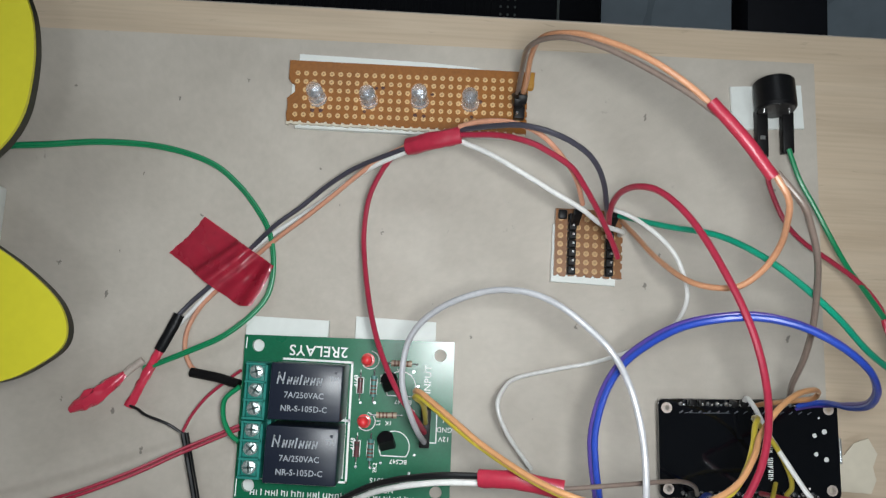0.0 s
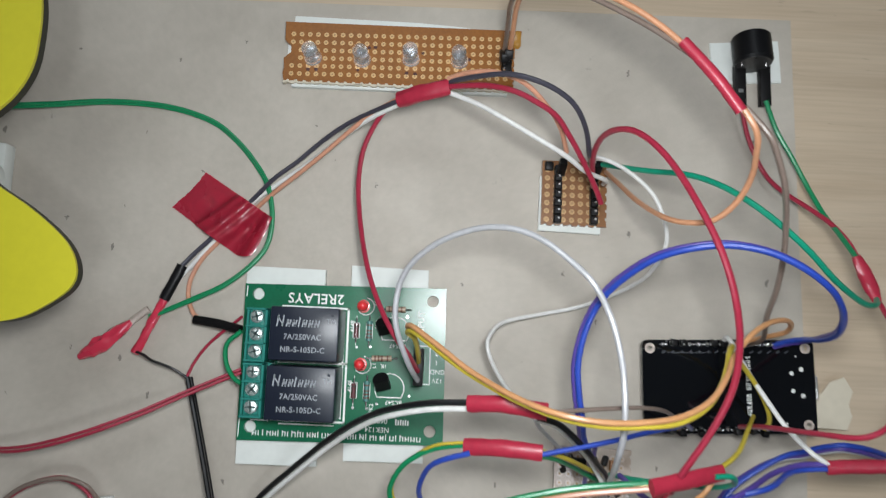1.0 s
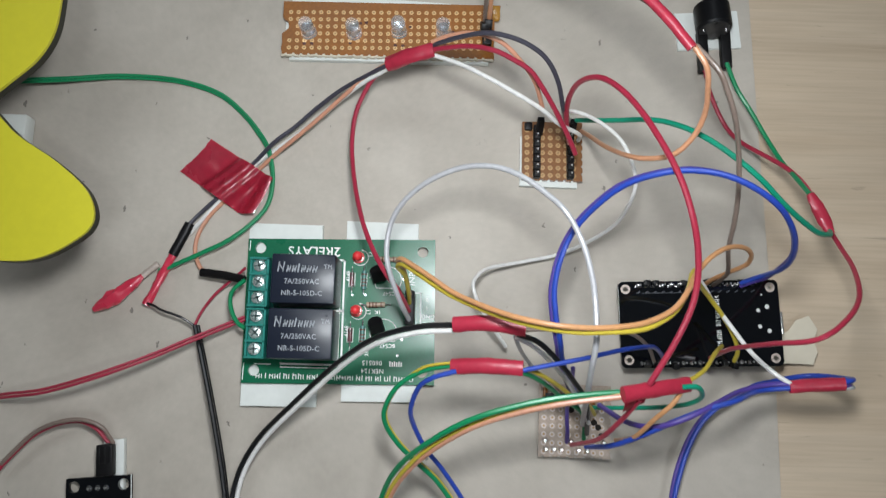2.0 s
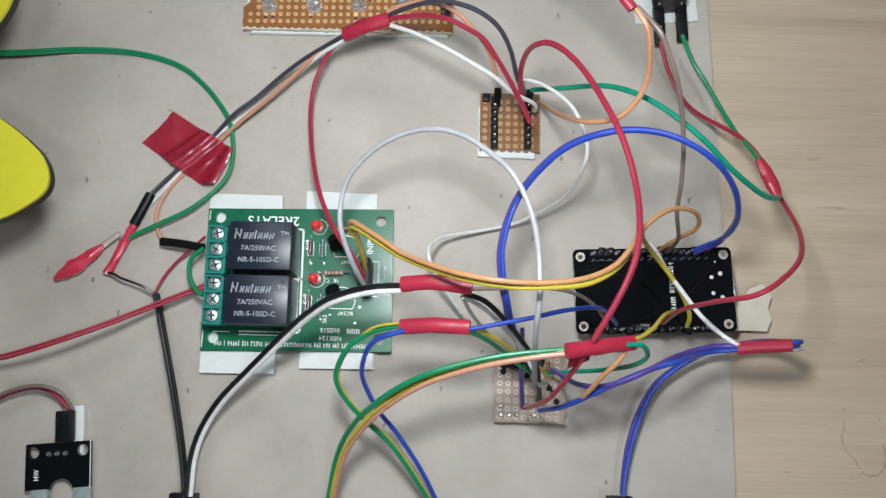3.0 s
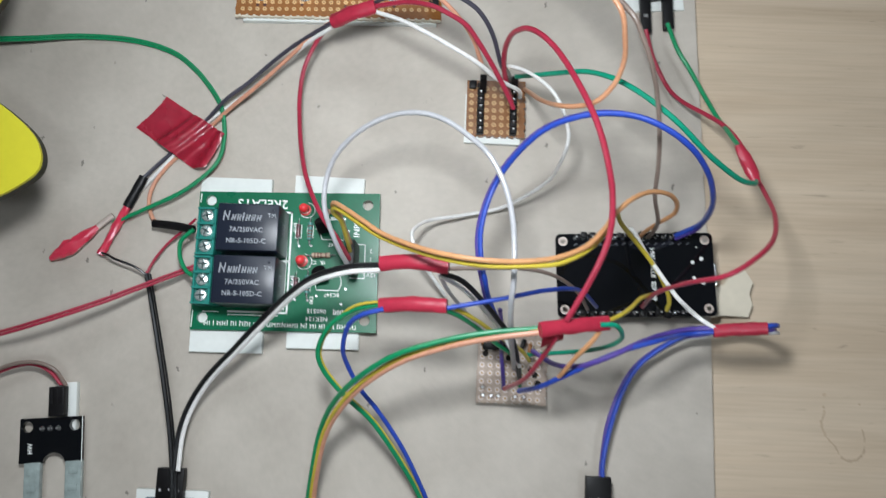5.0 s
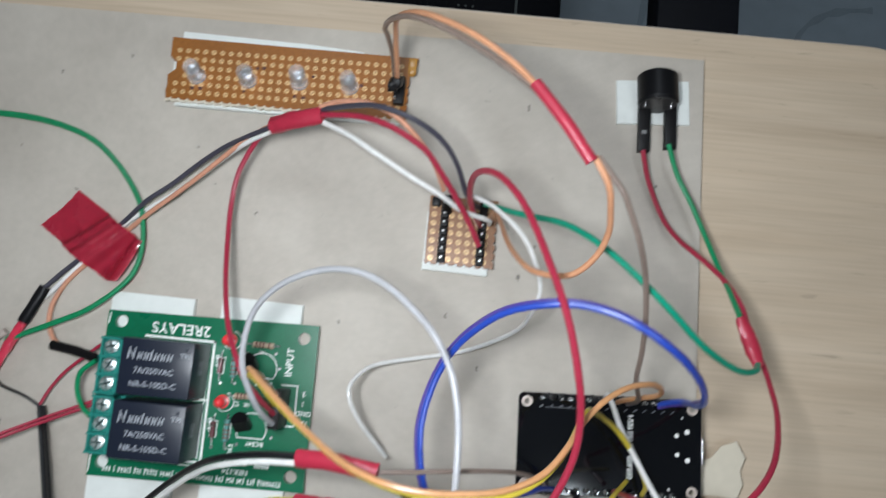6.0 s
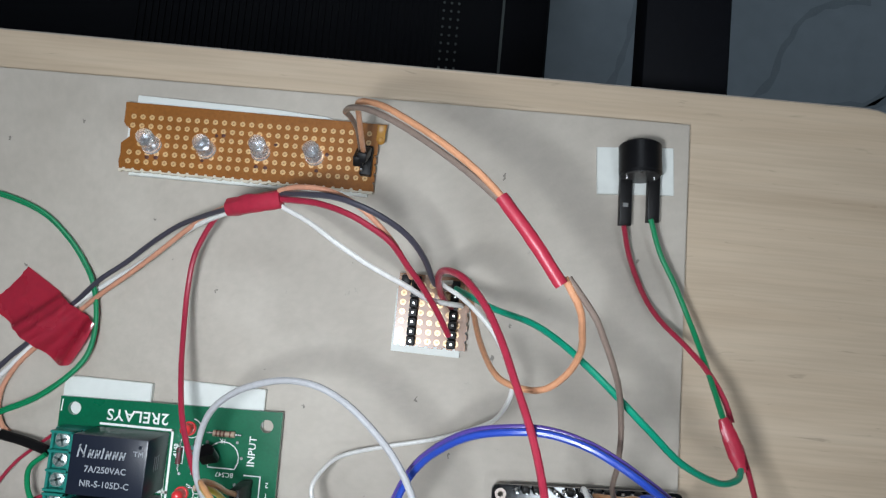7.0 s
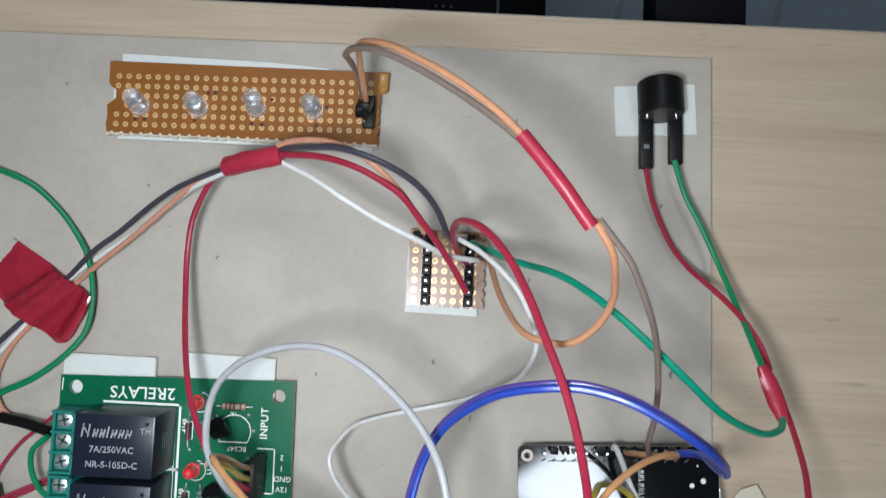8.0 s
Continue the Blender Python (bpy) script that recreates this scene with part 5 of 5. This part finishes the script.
wire("brown", 0.56, "grey-brown jumper wire leaving a red taped bundle", [(77.4, -27.2, 50.3), (86.3, -26.5, 48.6), (96.9, -25.7, 45.9), (104.9, -25.7, 40.8), (112.0, -26.8, 32.5), (118.1, -29.4, 22.7), (122.1, -32.9, 13.4)])
wire("grey", 0.56, "grey jumper wire leaving a red taped bundle", [(77.3, -28.7, 47.8), (79.4, -31.4, 39.3), (82.7, -34.3, 29.0), (88.2, -39.1, 17.5), (92.2, -42.0, 6.7)])
wire("green", 0.68, "green jumper wire fanning out of a red taped bundle", [(62.1, -36.1, 42.3), (53.8, -37.8, 40.0), (47.0, -42.1, 36.5), (43.6, -48.0, 32.8), (43.8, -52.5, 29.7), (47.2, -57.8, 26.3), (52.1, -62.8, 22.7), (58.2, -68.6, 18.6), (64.8, -77.7, 14.2), (70.6, -87.1, 9.6), (75.8, -97.5, 5.0)])
wire("blue", 0.68, "blue jumper wire fanning out of a red taped bundle", [(62.5, -37.7, 45.2), (56.3, -39.6, 44.4), (52.7, -42.4, 40.6), (50.7, -48.0, 34.5), (51.5, -52.6, 28.7), (54.8, -59.1, 23.9), (59.8, -65.3, 19.4), (66.5, -75.1, 14.8), (71.8, -85.3, 10.0), (77.3, -97.5, 5.1)])
wire("yellow", 0.40, "yellow jumper wire fanning out of a red taped bundle", [(62.2, -35.4, 43.3), (53.9, -36.9, 41.0), (47.5, -41.8, 35.0), (44.1, -47.7, 31.3), (44.3, -52.2, 28.2), (47.7, -57.5, 24.8), (52.6, -62.5, 21.2), (58.7, -68.3, 17.1), (65.3, -77.4, 12.7), (71.1, -86.8, 8.1), (76.3, -97.2, 3.5)])
wire("yellow", 0.60, "yellow jumper wire leaving a red taped bundle", [(77.7, -36.1, 46.9), (83.3, -37.5, 42.5), (88.7, -39.9, 36.3), (94.1, -42.8, 27.8), (101.5, -46.3, 18.6), (104.8, -49.1, 10.5)])
wire("green", 0.68, "green jumper wire leaving a red taped bundle", [(77.8, -37.4, 47.6), (82.4, -38.5, 41.3), (87.9, -41.1, 32.6), (93.3, -44.4, 22.9), (100.7, -49.1, 14.2), (102.3, -56.8, 6.3)])
wire("green", 0.76, "green jumper wire fanning out of a red taped bundle", [(37.8, -98.1, 4.7), (40.0, -85.6, 11.6), (43.0, -72.1, 18.8), (47.9, -63.3, 28.4), (55.9, -56.0, 39.4), (66.2, -49.8, 46.1), (78.0, -45.9, 48.4), (89.9, -43.4, 49.7), (105.0, -41.7, 50.8)])
wire("yellow", 0.60, "yellow jumper wire fanning out of a red taped bundle", [(38.7, -98.1, 4.6), (41.1, -84.8, 13.2), (44.5, -72.0, 21.5), (49.9, -63.7, 29.8), (57.2, -56.7, 37.8), (67.1, -50.7, 43.5), (77.9, -46.9, 46.5), (89.9, -44.2, 48.9), (104.9, -42.2, 51.2)])
wire("peach", 0.76, "salmon jumper wire fanning out of a red taped bundle", [(39.8, -98.1, 4.8), (41.9, -84.9, 13.1), (45.2, -72.6, 21.0), (50.7, -64.2, 28.9), (58.1, -57.3, 37.1), (68.0, -51.3, 43.4), (78.9, -47.5, 46.8), (90.8, -44.8, 49.4), (104.9, -42.7, 51.9)])
wire("teal", 0.68, "green jumper wire leaving the red taped ribbon", [(119.4, -40.2, 48.0), (123.3, -40.1, 47.3), (125.7, -41.5, 44.1), (126.6, -43.2, 39.6), (124.5, -44.9, 34.1), (119.2, -46.1, 26.2), (110.2, -46.8, 16.5), (104.2, -47.2, 7.3)])
wire("orange", 0.64, "orange jumper wire leaving the red taped ribbon", [(119.7, -41.7, 45.8), (117.4, -44.8, 45.6), (114.2, -48.5, 41.9), (110.7, -54.1, 32.5), (109.2, -55.9, 18.4)])
wire("yellow", 0.60, "yellow jumper wire leaving the red taped ribbon", [(119.0, -39.4, 45.5), (123.1, -38.4, 43.2), (128.6, -35.4, 38.9), (134.2, -31.0, 30.6), (140.7, -28.2, 18.5)])
wire("red", 0.68, "red jumper wire leaving the red taped ribbon", [(107.9, -43.6, 50.8), (104.8, -49.3, 43.2), (101.3, -54.8, 32.1), (97.0, -57.7, 15.6)])
wire("white", 0.68, "white jumper wire joining the red taped end", [(160.0, -38.9, 30.4), (156.9, -39.4, 30.1), (151.5, -36.3, 29.5), (146.7, -30.4, 25.3), (142.6, -23.2, 22.1), (138.7, -15.5, 18.5), (136.8, -9.6, 15.2), (135.9, -7.0, 12.0), (136.0, -8.7, 9.4)])
wire("purple", 0.76, "purple jumper wire joining the red taped end", [(160.0, -38.9, 30.4), (157.0, -38.7, 30.1), (148.0, -39.2, 29.5), (139.4, -41.3, 32.6), (131.7, -44.1, 38.4), (123.6, -48.0, 39.9), (116.2, -50.7, 36.8), (110.4, -50.3, 28.0), (105.5, -46.2, 13.8)])
wire("blue", 0.76, "blue jumper wire joining the red taped end", [(160.0, -38.9, 30.4), (157.1, -39.5, 30.1), (146.5, -40.8, 29.5), (136.1, -43.5, 39.4), (128.4, -45.9, 39.0), (120.8, -49.1, 37.9), (113.3, -52.9, 34.7), (106.2, -56.7, 27.1), (101.5, -58.3, 14.2)])
wire("blue", 0.64, "blue jumper wire soldered to the controller board", [(77.7, -37.4, 46.8), (84.9, -35.9, 46.1), (95.5, -33.6, 45.2), (104.7, -31.3, 43.7), (112.8, -30.0, 39.8), (118.1, -30.0, 30.6), (124.2, -32.4, 16.9)])
wire("red", 0.63, "red jumper wire plugged into the slotted sensor", [(-74.0, -70.2, 5.8), (-71.0, -66.5, 5.8), (-65.0, -60.2, 5.8), (-58.7, -56.7, 5.8), (-51.7, -55.3, 5.8), (-46.1, -57.2, 5.4), (-42.2, -61.4, 4.5)])
wire("red", 0.56, "red jumper wire plugged into the slotted sensor", [(-73.8, -69.2, 5.0), (-70.6, -65.7, 5.0), (-64.4, -59.5, 5.2), (-57.9, -56.0, 5.8), (-50.8, -54.8, 6.2), (-45.0, -56.8, 5.8), (-41.3, -61.4, 4.6)])
wire("brown", 0.63, "grey-brown jumper wire plugged into the slotted sensor", [(-73.1, -68.4, 6.4), (-69.9, -65.0, 6.8), (-63.6, -58.9, 7.5), (-56.8, -55.7, 8.4), (-49.4, -54.6, 8.5), (-43.6, -56.7, 7.3), (-40.5, -61.6, 4.8)])
wire("red", 0.45, "red jumper wire bare and thin beside the relay module", [(-19.2, -25.5, 3.9), (-17.2, -20.5, 3.3), (-13.4, -15.2, 3.5), (-8.3, -10.7, 4.6), (-3.6, -7.1, 6.7)])
wire("green", 0.68, "green jumper wire curling beside the screw terminals", [(-2.4, -11.3, 10.9), (-6.4, -15.0, 10.1), (-6.5, -20.0, 9.6), (-4.4, -24.1, 9.6), (-1.7, -26.1, 10.1)])
wire("red", 0.46, "red jumper wire running in to the screw terminals", [(-79.0, -48.3, 4.3), (-72.1, -47.4, 7.7), (-59.8, -45.8, 12.2), (-44.2, -41.3, 15.1), (-29.3, -35.1, 12.6), (-17.7, -29.2, 9.0), (-2.9, -22.2, 6.1)])
wire("red", 0.46, "red jumper wire running in to the screw terminals", [(-78.8, -49.3, 4.4), (-71.9, -48.4, 7.8), (-59.6, -46.8, 12.3), (-44.0, -42.3, 15.2), (-29.1, -36.1, 12.7), (-17.5, -30.2, 9.1), (-2.7, -23.2, 6.2)])
wire("black", 0.41, "black jumper wire bare and thin beside the relay module", [(-34.5, -18.7, 3.8), (-31.9, -19.5, 4.6), (-29.0, -20.9, 5.7), (-23.0, -22.9, 5.6), (-18.9, -25.5, 4.2)])
wire("black", 0.81, "black jumper wire running down to the blue sensor module", [(-18.7, -25.3, 4.4), (-13.3, -40.3, 7.9), (-8.4, -56.1, 10.1), (-5.1, -69.8, 10.4), (-3.3, -81.6, 9.4), (-2.0, -96.7, 8.0)])
wire("black", 0.64, "black jumper wire running down to the blue sensor module", [(-17.9, -25.3, 4.2), (-13.1, -40.1, 6.4), (-8.3, -56.1, 8.1), (-4.8, -69.9, 8.9), (-2.9, -81.7, 8.6), (-0.9, -96.6, 8.0)])

# red tape and heat-shrink wraps round the bundles
sleeve("tape_wrap", [(39.7, 55.4, 21.5), (46.9, 56.6, 25.5), (54.0, 57.9, 27.5)], 2.38, RED_TAPE, "red tape wrapped round five jumper wires", flat=0.7)
sleeve("red_sleeve", [(104.6, 55.8, 69.8), (111.4, 47.6, 70.8), (117.0, 40.2, 70.6)], 1.32, RED_TAPE, "shiny red sleeve over two wires", flat=0.9, wobble=0.08)
sleeve("tape_wrap", [(163.5, 15.5, 30.0), (165.9, 9.6, 30.6), (168.2, 3.6, 31.2)], 1.95, RED_TAPE, "red tape wrapped round the buzzer wires", flat=0.6, taper=0.4, wobble=0.2)
sleeve("tape_wrap", [(61.5, -25.9, 47.9), (70.0, -25.6, 50.8), (79.6, -26.8, 52.2)], 2.02, RED_TAPE, "red tape wrapped round black and white wires", flat=0.7)
sleeve("tape_wrap", [(61.3, -36.6, 42.6), (70.0, -36.2, 45.6), (79.4, -36.6, 47.4)], 2.02, RED_TAPE, "red tape wrapped round green and blue wires", flat=0.7)
sleeve("tape_wrap", [(103.2, -42.4, 53.6), (112.0, -40.9, 50.2), (122.0, -39.5, 45.8)], 1.98, RED_TAPE, "red tape wrapped round a flat wire ribbon", flat=0.55)
def ribbon_flap():
    """Loose end of the red tape, folded down beside the ribbon."""
    bm = bmesh.new()
    rows = []
    for k in range(7):
        t = k / 6
        rows.append([bm.verts.new(((104.0 + 6.0 * u - 0.4 * t) * MM, (-43.4 + 1.2 * u - 3.4 * t * (1 - 0.35 * u)) * MM, (52.4 - 2.0 * u - 1.9 * t * t + 0.3 * math.sin(4 * u + 3 * t)) * MM)) for u in (0, 0.25, 0.5, 0.75, 1)])
    for a, b in zip(rows, rows[1:]):
        for k in range(4):
            bm.faces.new((a[k], a[k + 1], b[k + 1], b[k]))
    bmesh.ops.solidify(bm, geom=list(bm.faces), thickness=0.18 * MM)
    bmesh.ops.recalc_face_normals(bm, faces=list(bm.faces))
    tagged(part("tape_flap", bm, RED_TAPE), "loose folded end of red tape on a wire ribbon", "tape")


ribbon_flap()
sleeve("tape_wrap", [(154.8, -39.5, 29.6), (162.0, -38.8, 30.6), (169.2, -38.4, 31.5)], 1.85, RED_TAPE, "red tape wrapped round blue wire ends", flat=0.7)
wire("blue", 0.76, "blue wire folding back out of the red tape to a plug", [(160.0, -38.5, 29.7), (167.0, -38.1, 30.5), (171.6, -37.4, 30.2), (174.6, -37.0, 25.7), (175.2, -36.6, 19.2), (174.0, -36.1, 12.7), (170.0, -36.0, 8.4), (163.8, -37.0, 8.4), (158.5, -38.2, 9.5), (153.8, -39.2, 10.1), (147.0, -42.8, 9.7), (139.2, -49.0, 8.3), (134.1, -57.2, 7.5), (130.3, -68.3, 6.9), (128.1, -79.3, 6.2), (128.2, -84.5, 6.0)])
wire("purple", 0.68, "purple wire folding back out of the red tape to a plug", [(159.5, -39.4, 29.8), (166.5, -39.0, 30.6), (171.1, -38.7, 29.4), (174.1, -38.3, 25.0), (174.8, -37.8, 18.5), (173.6, -37.3, 12.0), (169.6, -37.1, 7.7), (163.4, -38.1, 7.7), (158.1, -39.3, 8.8), (153.3, -40.0, 8.8), (146.1, -43.1, 8.7), (138.3, -49.2, 7.3), (133.2, -57.4, 6.5), (129.4, -68.4, 5.9), (127.8, -79.9, 5.3), (127.5, -84.9, 6.2)])
wire("grey", 0.5, "grey wire folding back out of the red tape to a plug", [(160.7, -40.2, 29.2), (167.7, -39.8, 30.0), (172.3, -39.4, 28.9), (175.2, -39.0, 24.4), (175.8, -38.5, 17.9), (174.6, -38.0, 11.5), (170.6, -37.8, 7.2), (164.4, -38.7, 7.3), (159.0, -39.9, 8.4), (154.1, -40.6, 8.1), (146.9, -43.8, 8.1), (139.1, -50.0, 6.7), (133.9, -58.1, 5.9), (130.1, -69.1, 5.4), (127.6, -79.4, 5.0), (128.2, -85.2, 6.2)])
wire("purple", 0.64, "purple jumper wire joining the red taped end", [(94.0, -36.0, 36.0), (95.0, -40.7, 28.0), (96.0, -47.4, 14.0), (97.2, -55.0, 7.0), (97.6, -58.0, 3.2)])
sleeve("black_sleeve", [(-23.6, 7.5, 3.0), (-25.7, 2.3, 3.2), (-28.2, -2.9, 3.0)], 1.60, BLACK_PLASTIC, "black heat-shrink sleeve over wire joint", flat=0.85, wobble=0.1)
sleeve("tape_wrap", [(-27.6, -1.8, 3.0), (-31.3, -10.3, 3.2), (-35.3, -19.1, 2.6)], 1.28, FLAG_TAPE, "narrow red tape wrap over a wire joint", flat=0.8, wobble=0.35)
sleeve("tape_wrap", [(-52.0, -21.0, 2.4), (-45.2, -16.8, 2.9), (-36.6, -9.4, 3.0)], 2.46, FLAG_TAPE, "spindle-shaped crumpled red tape wrap over a clip", flat=0.7, taper=0.72, wobble=0.5)
sleeve("metal_clip", [(-37.1, -9.9, 3.0), (-32.5, -5.9, 3.0)], 1.06, DULL_TIN, "bare metal clip end at the red tape", flat=0.7, category="clip", wobble=0.1)
sleeve("black_sleeve", [(-18.1, -8.5, 4.5), (-10.8, -9.4, 6.0), (-3.4, -10.9, 8.0)], 1.35, HEADER_BLACK, "black crimp socket on the salmon wire", flat=0.9, wobble=0.03)


def water_mark():
    """Faint dried drip marks on the table beside the board."""
    rng = random.Random(9)
    bm = bmesh.new()
    ring = [(200.6, -61.5), (199.4, -65.5), (200.8, -69.5), (203.4, -72.4), (205.0, -75.4), (208.0, -76.6), (211.2, -75.2), (212.8, -71.5), (212.2, -66.8)]
    pts = [(p.x, p.y) for p in glide([(x, y, 0) for x, y in ring], 5)]
    for k, ((xa, ya), (xb, yb)) in enumerate(zip(pts, pts[1:])):
        if rng.random() < 0.8:
            add_line(bm, [(xa + rng.uniform(-0.25, 0.25), ya), (xb, yb + rng.uniform(-0.25, 0.25))], rng.uniform(0.3, 0.9), -3.0, 0.05 + 0.02 * (k % 5))
    for x, y, r in ((200.8, -56.3, 0.7), (200.4, -60.2, 0.5), (211.8, -58.9, 0.4)):
        add_cyl(bm, x, y, -3.0, -2.93, r, n=9)
    tagged(part("water_mark", bm, WATER_MARK, smooth=False), "faint dried water mark on the wooden table", "stain")


water_mark()
